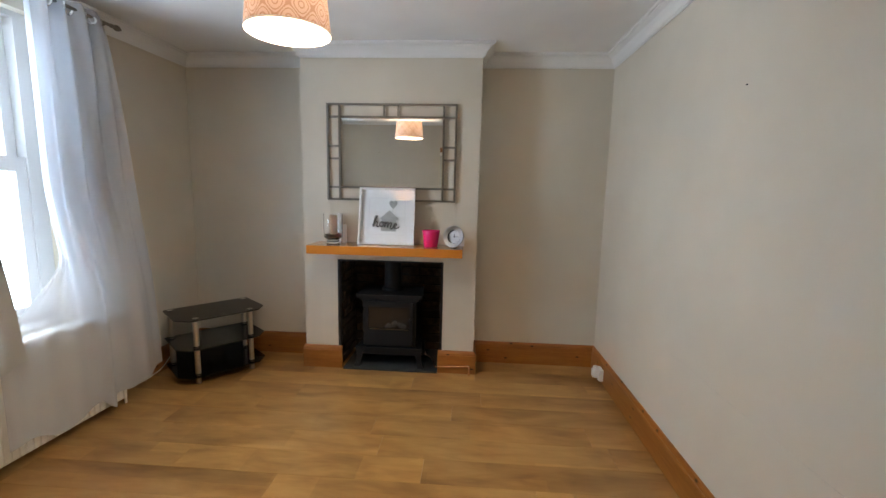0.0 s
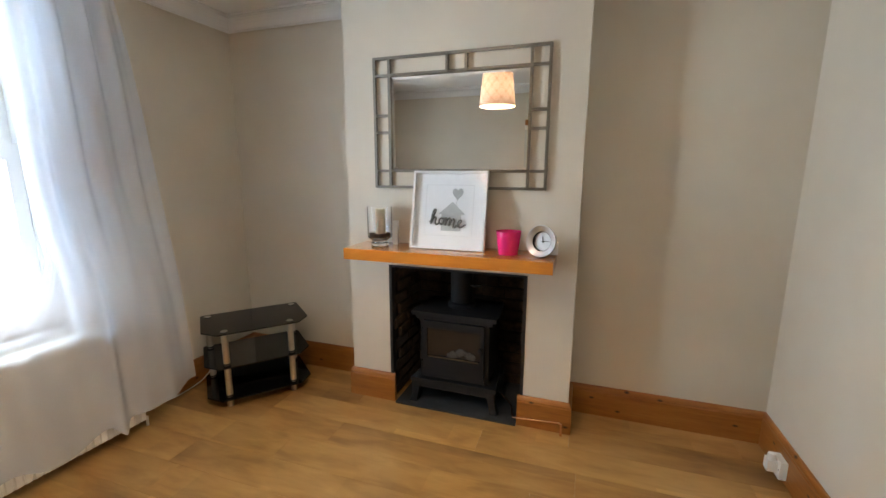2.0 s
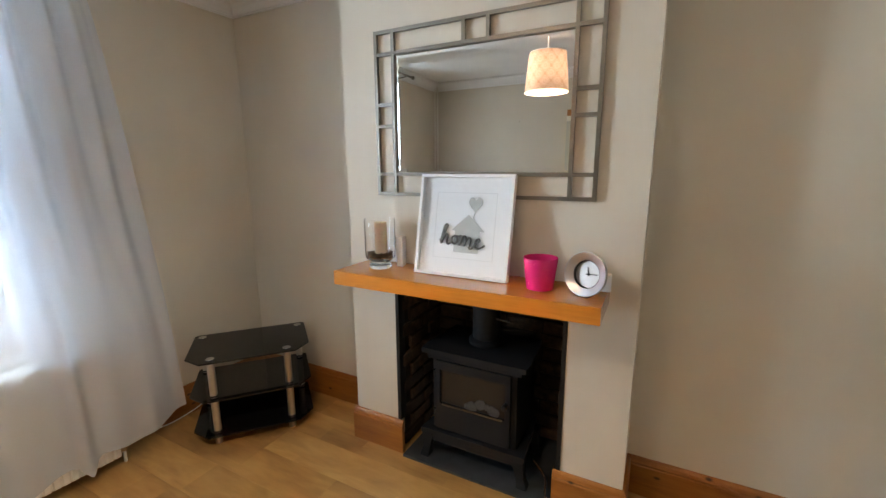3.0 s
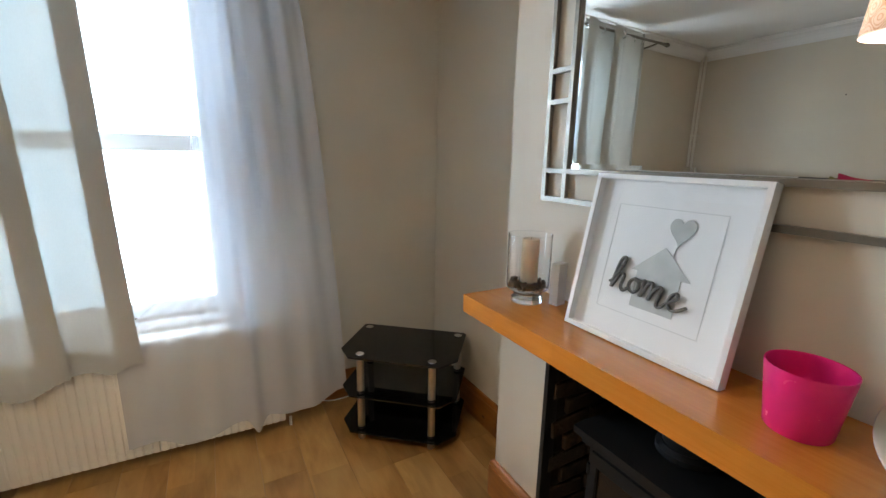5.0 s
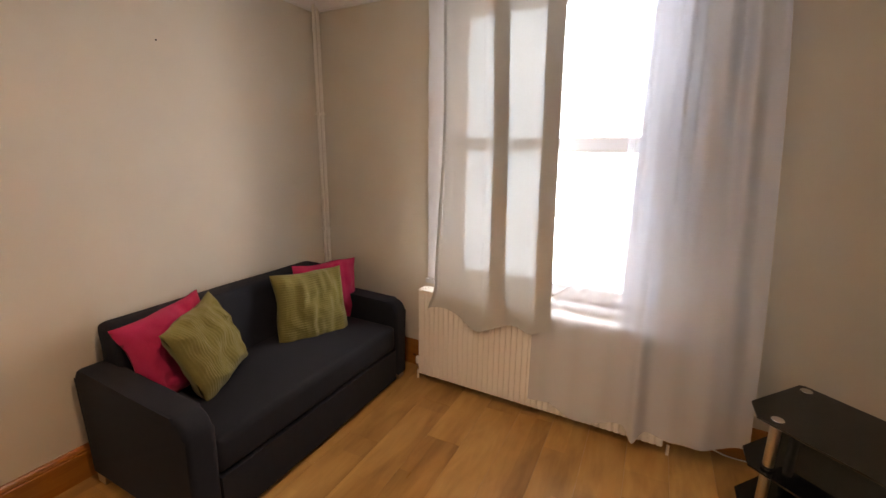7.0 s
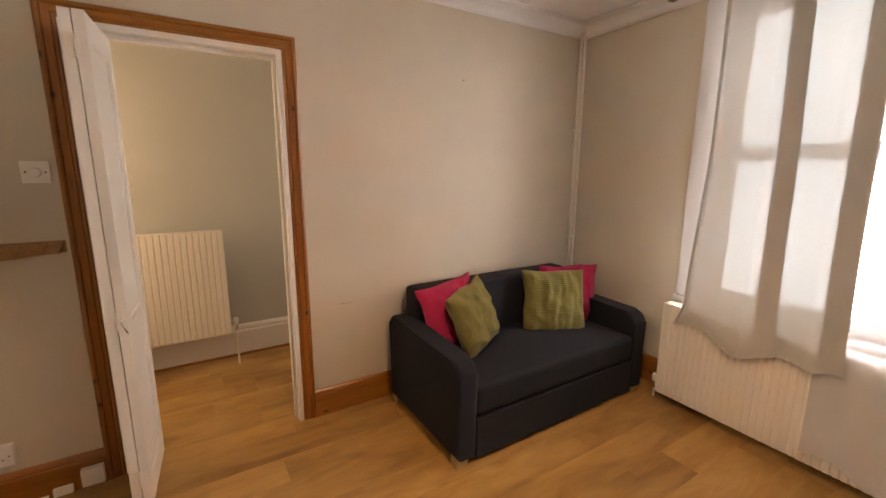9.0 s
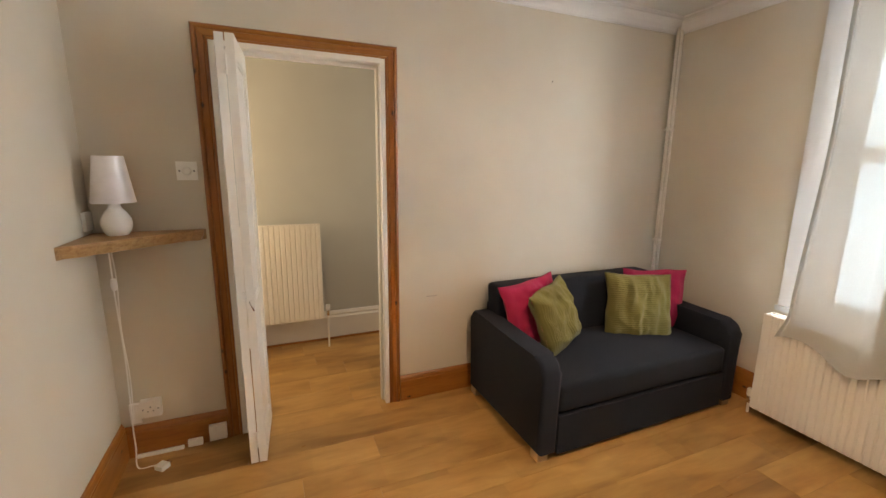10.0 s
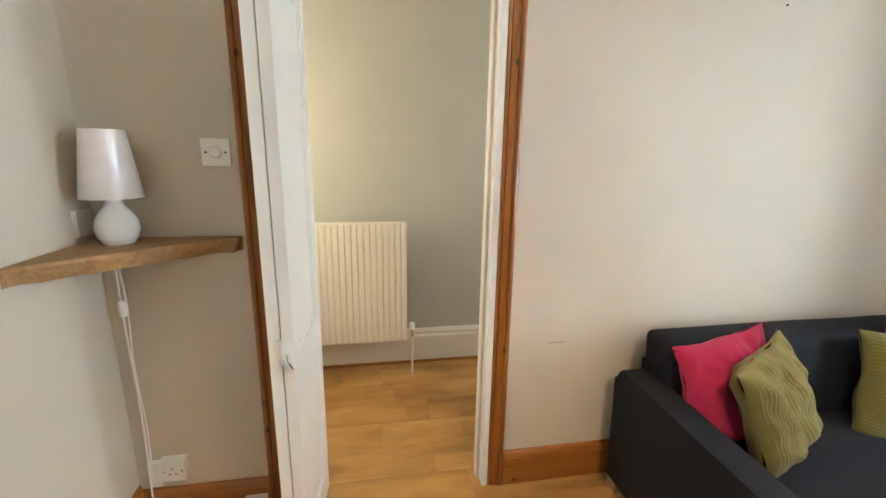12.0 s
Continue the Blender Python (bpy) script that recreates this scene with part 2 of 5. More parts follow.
def voile(name, colour, clear, weave, trans=0.6, tint=(1, 1, 1)):
    """Thin curtain cloth: part open weave, part scattering."""
    m, n, l, p = material(name)
    n.remove(p)
    vec = coords(n, l)
    out = n["Material Output"]
    tr, tl, df = n.new("ShaderNodeBsdfTransparent"), n.new("ShaderNodeBsdfTranslucent"), n.new("ShaderNodeBsdfDiffuse")
    tr.inputs["Color"].default_value = (*tint, 1)
    f = noise_tex(n, l, coords(n, l, (1, 3, 0.4)), weave, 3)
    col = ramp(n, l, f, [(0.3, tuple(c * 0.94 for c in colour)), (0.7, colour)])
    l.new(col, tl.inputs["Color"])
    l.new(col, df.inputs["Color"])
    m1, m2 = n.new("ShaderNodeMixShader"), n.new("ShaderNodeMixShader")
    m1.inputs[0].default_value = trans
    l.new(df.outputs[0], m1.inputs[1])
    l.new(tl.outputs[0], m1.inputs[2])
    m2.inputs[0].default_value = 1 - clear
    l.new(tr.outputs[0], m2.inputs[1])
    l.new(m1.outputs[0], m2.inputs[2])
    l.new(m2.outputs[0], out.inputs["Surface"])
    return m


VOILE = voile("white_voile", (0.92, 0.90, 0.89), 0.44, 300, 0.08, (0.80, 0.90, 1.0))
CURTAIN = voile("cream_cotton", (0.53, 0.53, 0.50), 0.021, 200, 0.034, (0.74, 0.95, 0.98))


def shade_cloth():
    """Printed lamp shade: an ogee trellis in terracotta on cream cloth that lets light through."""
    m, n, l, p = material("printed_shade")
    n.remove(p)
    uv = coords(n, l, (1, 1, 1), "UV")
    sep = n.new("ShaderNodeSeparateXYZ")
    l.new(uv, sep.inputs[0])

    def math_(op, a, b=None):
        x = n.new("ShaderNodeMath")
        x.operation = op
        for i, v in enumerate((a, b)):
            if v is None:
                continue
            if isinstance(v, (int, float)):
                x.inputs[i].default_value = v
            else:
                l.new(v, x.inputs[i])
        return x.outputs[0]

    cx = math_("COSINE", math_("MULTIPLY", sep.outputs["X"], 2 * math.pi * 11))
    cy = math_("COSINE", math_("MULTIPLY", sep.outputs["Y"], 2 * math.pi * 2.6))
    s = math_("ADD", cx, cy)
    line1 = math_("LESS_THAN", math_("ABSOLUTE", math_("ABSOLUTE", s)), 0.20)
    line2 = math_("LESS_THAN", math_("ABSOLUTE", math_("SUBTRACT", math_("ABSOLUTE", s), 0.75)), 0.14)
    line3 = math_("LESS_THAN", math_("ABSOLUTE", math_("SUBTRACT", math_("ABSOLUTE", s), 1.75)), 0.10)
    lines = math_("MAXIMUM", math_("MAXIMUM", line1, line2), line3)
    col = mixc(n, l, lines, (0.68, 0.51, 0.42), (0.52, 0.33, 0.235))
    tl, df, mx = n.new("ShaderNodeBsdfTranslucent"), n.new("ShaderNodeBsdfDiffuse"), n.new("ShaderNodeMixShader")
    l.new(col, tl.inputs["Color"])
    l.new(col, df.inputs["Color"])
    mx.inputs[0].default_value = 0.045
    l.new(df.outputs[0], mx.inputs[1])
    l.new(tl.outputs[0], mx.inputs[2])
    l.new(mx.outputs[0], n["Material Output"].inputs["Surface"])
    return m


SHADE = shade_cloth()
SATIN = plain("pearl_satin_shade", (0.78, 0.75, 0.75), 0.36, 0.25, 0.03, 30)


def clear_glass(name, tint=(1, 1, 1), rough=0.0):
    m, n, l, p = material(name)
    p.inputs["Base Color"].default_value = (*tint, 1)
    p.inputs["Transmission Weight"].default_value = 1.0
    p.inputs["Roughness"].default_value = rough
    p.inputs["IOR"].default_value = 1.45
    return m


GLASS = clear_glass("clear_glass")
# clear panes tinted blue-grey to dim and cool the daylight lamp behind them
PANE = clear_glass("window_glass", (0.74, 0.82, 0.92))
MIRROR = plain("mirror_silver", (0.72, 0.73, 0.71), 0.0, 1.0, 0.0, 3, 0.0)
MIRROR.node_tree.nodes["Map Range"].inputs["To Max"].default_value = 0.0
BULBGLOW, _n, _l, _p = material("lit_bulb")
_p.inputs["Emission Color"].default_value = (1.0, 0.80, 0.52, 1)
_p.inputs["Emission Strength"].default_value = 14.0
RENDER = paint("white_render", (0.78, 0.77, 0.74), 0.85, 30, 0.05)
ASPHALT = plain("asphalt", (0.055, 0.055, 0.058), 0.9, 0, 0.25, 60, 0.3)
PAVING = plain("concrete_paving", (0.36, 0.35, 0.33), 0.85, 0, 0.12, 8, 0.2)
CARWHITE = plain("white_car_paint", (0.78, 0.78, 0.78), 0.2, 0, 0.0, 5, 0)
CARGLASS = plain("dark_car_glass", (0.03, 0.035, 0.04), 0.05, 0, 0, 5, 0)
RUBBER = plain("black_rubber", (0.02, 0.02, 0.02), 0.8)
REDLENS = plain("red_tail_lens", (0.5, 0.03, 0.03), 0.2)
ROOFTILE = plain("slate_roof", (0.10, 0.10, 0.11), 0.8)


# ---- mesh helpers ----
def part(name, bm, mat, parent=None, label="", m=None, smooth=False, bevel=0.0):
    if bevel:
        bmesh.ops.bevel(bm, geom=[e for e in bm.edges if len(e.link_faces) == 2 and e.calc_face_angle(0) > 0.6], offset=bevel, segments=2, profile=0.5, affect="EDGES")
    bmesh.ops.recalc_face_normals(bm, faces=bm.faces)
    me = bpy.data.meshes.new(name)
    bm.to_mesh(me)
    bm.free()
    if mat:
        me.materials.append(mat)
    if smooth:
        for p in me.polygons:
            p.use_smooth = True
        me.set_sharp_from_angle(angle=radians(38))
    ob = new(name, me)
    if parent:
        ob.parent = parent
    if m is not None:
        ob.matrix_basis = m
    if label:
        ob["label"] = label
    return ob


def thing(name, label, category, m=None, group="", kind=""):
    e = new(name)
    e.empty_display_size = 0.05
    if m is not None:
        e.matrix_basis = m
    return tagged(e, label, category, group, kind)


def box(x0, x1, y0, y1, z0, z1, bm=None):
    bm = bm or bmesh.new()
    v = [bm.verts.new(p) for p in ((x0, y0, z0), (x1, y0, z0), (x1, y1, z0), (x0, y1, z0), (x0, y0, z1), (x1, y0, z1), (x1, y1, z1), (x0, y1, z1))]
    for f in ((0, 3, 2, 1), (4, 5, 6, 7), (0, 1, 5, 4), (1, 2, 6, 5), (2, 3, 7, 6), (3, 0, 4, 7)):
        bm.faces.new([v[i] for i in f])
    return bm


def prism(outline, z0, z1, bm=None):
    """A plate from an outline of (x, y) in order."""
    bm = bm or bmesh.new()
    lo = [bm.verts.new((x, y, z0)) for x, y in outline]
    hi = [bm.verts.new((x, y, z1)) for x, y in outline]
    bm.faces.new(lo[::-1])
    bm.faces.new(hi)
    for i in range(len(lo)):
        j = (i + 1) % len(lo)
        bm.faces.new((lo[i], lo[j], hi[j], hi[i]))
    return bm


def lathe(profile, seg=32, bm=None, closed=False):
    """Turn (radius, z) pairs round z."""
    bm = bm or bmesh.new()
    rings = []
    for r, z in profile:
        if r < 1e-6:
            rings.append([bm.verts.new((0, 0, z))])
        else:
            rings.append([bm.verts.new((r * math.cos(2 * math.pi * i / seg), r * math.sin(2 * math.pi * i / seg), z)) for i in range(seg)])
    pairs = list(zip(rings, rings[1:])) + ([(rings[-1], rings[0])] if closed else [])
    for a, b in pairs:
        for i in range(seg):
            j = (i + 1) % seg
            if len(a) == 1 and len(b) == 1:
                continue
            if len(a) == 1:
                bm.faces.new((a[0], b[j], b[i]))
            elif len(b) == 1:
                bm.faces.new((a[i], a[j], b[0]))
            else:
                bm.faces.new((a[i], a[j], b[j], b[i]))
    return bm


def tube(points, r, seg=10, bm=None, steps=8, smoothpath=True):
    """A round bar along a line of points."""
    bm = bm or bmesh.new()
    P = [Vector(p) for p in points]
    path = []
    if smoothpath and len(P) > 2:
        for i in range(len(P) - 1):
            p0, p1, p2, p3 = P[max(i - 1, 0)], P[i], P[i + 1], P[min(i + 2, len(P) - 1)]
            for s in range(steps):
                t = s / steps
                path.append(0.5 * ((2 * p1) + (p2 - p0) * t + (2 * p0 - 5 * p1 + 4 * p2 - p3) * t * t + (3 * p1 - p0 - 3 * p2 + p3) * t ** 3))
        path.append(P[-1])
    else:
        path = P
    rings, up = [], None
    for i, p in enumerate(path):
        d = (path[min(i + 1, len(path) - 1)] - path[max(i - 1, 0)]).normalized()
        if up is None:
            up = d.orthogonal().normalized()
        up = (up - d * up.dot(d)).normalized()
        side = d.cross(up)
        rings.append([bm.verts.new(p + r * (math.cos(2 * math.pi * k / seg) * up + math.sin(2 * math.pi * k / seg) * side)) for k in range(seg)])
    for a, b in zip(rings, rings[1:]):
        for k in range(seg):
            bm.faces.new((a[k], a[(k + 1) % seg], b[(k + 1) % seg], b[k]))
    bm.faces.new(rings[0][::-1])
    bm.faces.new(rings[-1])
    return bm


def sweep(profile, a, b, inward, cut_a=0.0, cut_b=0.0, bm=None):
    """A moulding from a to b along the floor plan; profile of (off the wall, height); inward points off the wall; cut: mitre slope at each end."""
    bm = bm or bmesh.new()
    a, b, n = Vector((*a, 0)), Vector((*b, 0)), Vector((*inward, 0)).normalized()
    d = (b - a).normalized()
    ra = [bm.verts.new(a + n * o + d * o * cut_a + Vector((0, 0, h))) for o, h in profile]
    rb = [bm.verts.new(b + n * o - d * o * cut_b + Vector((0, 0, h))) for o, h in profile]
    for i in range(len(profile)):
        j = (i + 1) % len(profile)
        bm.faces.new((ra[i], ra[j], rb[j], rb[i]))
    bm.faces.new(ra)
    bm.faces.new(rb[::-1])
    return bm


def grid(nu, nv, fn, bm=None):
    bm = bm or bmesh.new()
    V = [[bm.verts.new(fn(i / nu, j / nv)) for i in range(nu + 1)] for j in range(nv + 1)]
    for j in range(nv):
        for i in range(nu):
            bm.faces.new((V[j][i], V[j][i + 1], V[j + 1][i + 1], V[j + 1][i]))
    return bm


def basis(centre, right, up):
    """A pose with x along right, z about along up, and y away from the viewer."""
    x = Vector(right).normalized()
    z = (Vector(up) - x * Vector(up).dot(x)).normalized()
    y = z.cross(x)
    m = Matrix((x, y, z)).transposed().to_4x4()
    m.translation = centre
    return m


def structure(name, bm, mat, label, m=None, category="", bevel=0.0):
    return tagged(part(name, bm, mat, None, label, m, bevel=bevel), label, category or name.split("_")[0], kind="structure")


# ---- the room's plan ----
XR, YA, YC, H = 1.42, 3.36, 3.105, 2.47       # side wall, alcove wall, chimney breast, ceiling
CX0, CX1 = -0.93, 0.415                       # chimney breast
FX0, FX1, FZ = -0.665, 0.165, 0.885           # fireplace opening
DX0, DX1, DZ = 0.07, 0.89, 1.995              # door opening in the wall
HY = -1.15                                    # far wall of the hall
WEST = pose(-2.105, 0, 0, 0, 0, -1.9)         # the window wall: x off the wall, y along it
WY0, WY1, WZ0, WZ1 = 0.945, 2.23, 0.66, 2.32   # window opening along that wall


def west(x, y, z):
    return tuple(WEST @ Vector((x, y, z)))


# floor slab, ceiling and walls
structure("floor", box(-2.45, 1.7, HY - 0.15, 3.75, -0.61, -0.0145), PAVING, "concrete slab under the wood-effect boards")
structure("ceiling", box(-2.45, 1.7, -0.11, 3.75, H, H + 0.12), CEIL, "matt white plaster ceiling of the sitting room")
structure("ceiling_hall", box(-2.45, 1.7, HY - 0.15, -0.11, H, H + 0.12), CEIL, "matt white plaster ceiling of the hall", category="ceiling")
structure("wall_east", box(XR, XR + 0.15, -0.11, 3.75, -0.1, H), WALL, "plain beige painted plaster wall", category="wall")
bm = box(-2.35, DX0, -0.11, 0, -0.1, H)
box(DX1, XR, -0.11, 0, -0.1, H, bm)
box(DX0, DX1, -0.11, 0, DZ, H, bm)
structure("wall_south", bm, WALL, "beige painted plaster wall with a doorway to the hall", category="wall")
bm = box(-0.30, 0, -0.2, WY0, -0.1, H)
box(-0.30, 0, WY1, 3.6, -0.1, H, bm)
box(-0.30, 0, WY0, WY1, -0.1, WZ0, bm)
box(-0.30, 0, WY0, WY1, WZ1, H, bm)
structure("wall_west", bm, WALL, "beige painted plaster wall with a sash window", WEST, "wall")
bm = box(-2.25, CX0, YA, YA + 0.15, -0.1, H)
box(CX1, XR, YA, YA + 0.15, -0.1, H, bm)
structure("wall_north", bm, WALL, "beige painted alcove walls beside the chimney breast", category="wall")
bm = box(CX0, FX0, YC, 3.62, -0.1, H)
box(FX1, CX1, YC, 3.62, -0.1, H, bm)
box(FX0, FX1, YC, 3.62, FZ, H, bm)
box(FX0, FX1, 3.55, 3.62, -0.1, FZ, bm)
structure("wall_chimney_breast", bm, WALL, "beige painted chimney breast with a square fire opening", category="wall")
structure("wall_hall", box(-2.45, 1.7, HY - 0.15, HY, -0.1, H), HALLWALL, "pale grey painted hall wall", category="wall")
structure("wall_hall_end", box(1.55, 1.7, HY, -0.11, -0.1, H), HALLWALL, "pale grey painted end wall of the hall", category="wall")
structure("wall_hall_front", box(-2.45, -2.30, HY, -0.11, -0.1, H), HALLWALL, "pale grey painted front wall of the hall", category="wall")

# coving round the ceiling
COV = [(0.0, H - 0.092), (0.010, H - 0.092), (0.010, H - 0.084), (0.016, H - 0.083), (0.018, H - 0.074), (0.030, H - 0.052), (0.048, H - 0.034), (0.068, H - 0.024), (0.076, H - 0.022), (0.076, H - 0.014), (0.088, H - 0.014), (0.088, H), (0.0, H)]
W0 = west(0, 0, 0)[:2]
WIN = (math.cos(radians(-1.9)), math.sin(radians(-1.9)))
for nm, a, b, inw, ca, cb in (
    ("coving", W0, (XR, 0), (0, 1), 1, 1),
    ("coving", (XR, 0), (XR, YA), (-1, 0), 1, 1),
    ("coving", (XR, YA), (CX1, YA), (0, -1), 1, 1),
    ("coving", (CX1, YA), (CX1, YC), (1, 0), 1, -1),
    ("coving", (CX1, YC), (CX0, YC), (0, -1), -1, -1),
    ("coving", (CX0, YC), (CX0, YA), (-1, 0), -1, 1),
    ("coving", (CX0, YA), (-1.99, YA), (0, -1), 1, 1),
    ("coving", (-1.99, YA), W0, WIN, 1, 1),
):
    structure(nm, sweep(COV, a, b, inw, ca, cb), COVE, "white moulded plaster coving under the ceiling", category="coving")

# pine baseboards
SK = [(0.0, 0.0), (0.020, 0.0), (0.020, 0.145), (0.017, 0.151), (0.019, 0.158), (0.014, 0.172), (0.008, 0.180), (0.0, 0.182)]
SKS = [(o, h * 0.88) for o, h in SK]
for a, b, inw, ca, cb, mat in (
    (W0, (0.0, 0), (0, 1), 1, 0, PINE_X),
    ((0.956, 0), (XR, 0), (0, 1), 0, 1, PINE_X),
    ((XR, 0), (XR, YA), (-1, 0), 1, 1, PINE_Y),
    ((XR, YA), (CX1, YA), (0, -1), 1, 1, PINE_X),
    ((CX1, YA), (CX1, YC), (1, 0), 1, -1, PINE_Y),
    ((CX1, YC), (0.135, YC), (0, -1), -1, 0, PINE_X),
    ((-0.632, YC), (CX0, YC), (0, -1), 0, -1, PINE_X),
    ((CX0, YC), (CX0, YA), (-1, 0), -1, 1, PINE_Y),
    ((CX0, YA), (-1.99, YA), (0, -1), 1, 1, PINE_X),
    ((-1.99, YA), W0, WIN, 1, 1, PINE_Y),
):
    structure("baseboard", sweep(SKS if inw == (0, 1) else SK, a, b, inw, ca, cb), mat, "orange varnished pine baseboard with dark knots", category="baseboard")
HSK = [(0.0, 0.0), (0.022, 0.0), (0.022, 0.185), (0.014, 0.200), (0.018, 0.215), (0.008, 0.236), (0.0, 0.240)]
structure("baseboard", sweep(HSK, (1.55, HY), (-2.3, HY), (0, 1)), GLOSS, "tall white gloss hall baseboard", category="baseboard")

structure("floor_bead", box(-2.29, 1.54, HY + 0.0225, HY + 0.036, 0.0, 0.014), PINE_X, "thin stained pine bead along the hall baseboard", category="trim")

# doorway: white lining, pine architrave
bm = box(DX0 - 0.002, DX0 + 0.022, -0.125, 0.012, 0, DZ)
structure("door_lining", bm, GLOSS, "white gloss painted door lining", category="trim")
structure("door_lining", box(DX1 - 0.022, DX1 + 0.002, -0.125, 0.012, 0, DZ), GLOSS, "white gloss painted door lining", category="trim")
structure("door_lining", box(DX0 + 0.022, DX1 - 0.022, -0.125, 0.012, DZ - 0.022, DZ + 0.002), GLOSS, "white gloss painted door head lining", category="trim")
structure("door_stop", box(DX0 + 0.022, DX0 + 0.034, -0.075, -0.035, 0, DZ - 0.022), GLOSS, "white gloss painted door stop", category="trim")
structure("door_track", box(DX0 + 0.024, DX1 - 0.024, -0.075, -0.040, DZ - 0.040, DZ - 0.0225), GLOSS, "white bifold door track under the head", category="trim")
ARC = [(0.0, 0.0), (0.0, 0.011), (0.003, 0.014), (0.010, 0.014), (0.013, 0.009), (0.017, 0.013), (0.040, 0.018), (0.043, 0.014), (0.047, 0.020), (0.054, 0.023), (0.061, 0.020), (0.066, 0.012), (0.066, 0.0)]


def architrave(a, b, inner, mat, vertical):
    """A moulded board flat on the door wall; inner: towards the outer edge."""
    bm = bmesh.new()
    a, b, o = Vector(a), Vector(b), Vector(inner)
    d = (b - a).normalized()
    ra, rb = [], []
    for w, t in ARC:
        ra.append(bm.verts.new(a + o * w + Vector((0, t, 0)) - (d * w if not vertical else Vector())))
        rb.append(bm.verts.new(b + o * w + Vector((0, t, 0)) + d * w))
    for i in range(len(ARC)):
        j = (i + 1) % len(ARC)
        bm.faces.new((ra[i], ra[j], rb[j], rb[i]))
    bm.faces.new(ra)
    bm.faces.new(rb[::-1])
    structure("architrave", bm, mat, "orange varnished pine architrave with knots", category="trim")


architrave((DX0 - 0.004, 0, 0), (DX0 - 0.004, 0, DZ + 0.001), (-1, 0, 0), PINE_Z, True)
architrave((DX1 + 0.004, 0, 0), (DX1 + 0.004, 0, DZ + 0.001), (1, 0, 0), PINE_Z, True)
architrave((DX0 - 0.004, 0, DZ + 0.001), (DX1 + 0.004, 0, DZ + 0.001), (0, 0, 1), PINE_X, False)


# ---- sash window ----
win = thing("window_1", "tall white painted two-pane sash window", "window", WEST, kind="structure")
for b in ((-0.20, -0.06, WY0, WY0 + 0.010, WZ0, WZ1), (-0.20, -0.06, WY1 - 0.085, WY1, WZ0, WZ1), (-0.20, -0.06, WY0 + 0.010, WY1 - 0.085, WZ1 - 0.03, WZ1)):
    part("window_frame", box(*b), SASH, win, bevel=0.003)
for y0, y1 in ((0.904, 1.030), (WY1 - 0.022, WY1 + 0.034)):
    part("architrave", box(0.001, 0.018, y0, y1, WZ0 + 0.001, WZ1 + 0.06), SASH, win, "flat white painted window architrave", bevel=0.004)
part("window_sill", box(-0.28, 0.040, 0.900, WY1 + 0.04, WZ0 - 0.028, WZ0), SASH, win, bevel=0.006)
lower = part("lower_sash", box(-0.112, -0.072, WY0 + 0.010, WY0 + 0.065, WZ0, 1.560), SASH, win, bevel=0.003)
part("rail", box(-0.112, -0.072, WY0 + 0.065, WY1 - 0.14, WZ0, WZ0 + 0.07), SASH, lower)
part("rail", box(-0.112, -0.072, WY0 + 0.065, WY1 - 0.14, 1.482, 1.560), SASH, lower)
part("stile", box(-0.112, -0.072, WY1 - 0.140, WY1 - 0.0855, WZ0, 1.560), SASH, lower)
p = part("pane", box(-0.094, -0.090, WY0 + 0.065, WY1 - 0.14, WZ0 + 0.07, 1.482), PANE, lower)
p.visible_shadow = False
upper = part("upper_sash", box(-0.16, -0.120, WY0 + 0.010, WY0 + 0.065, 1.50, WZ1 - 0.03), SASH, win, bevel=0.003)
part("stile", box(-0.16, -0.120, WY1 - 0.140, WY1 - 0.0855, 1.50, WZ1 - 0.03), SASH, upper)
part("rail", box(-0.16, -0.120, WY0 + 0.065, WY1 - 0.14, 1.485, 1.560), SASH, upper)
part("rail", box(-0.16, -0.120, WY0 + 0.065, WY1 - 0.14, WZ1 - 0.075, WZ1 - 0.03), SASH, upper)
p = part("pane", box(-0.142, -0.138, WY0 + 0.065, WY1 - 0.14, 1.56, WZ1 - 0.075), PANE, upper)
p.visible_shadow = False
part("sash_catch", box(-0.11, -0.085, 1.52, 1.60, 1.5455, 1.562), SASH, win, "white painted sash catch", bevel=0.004)


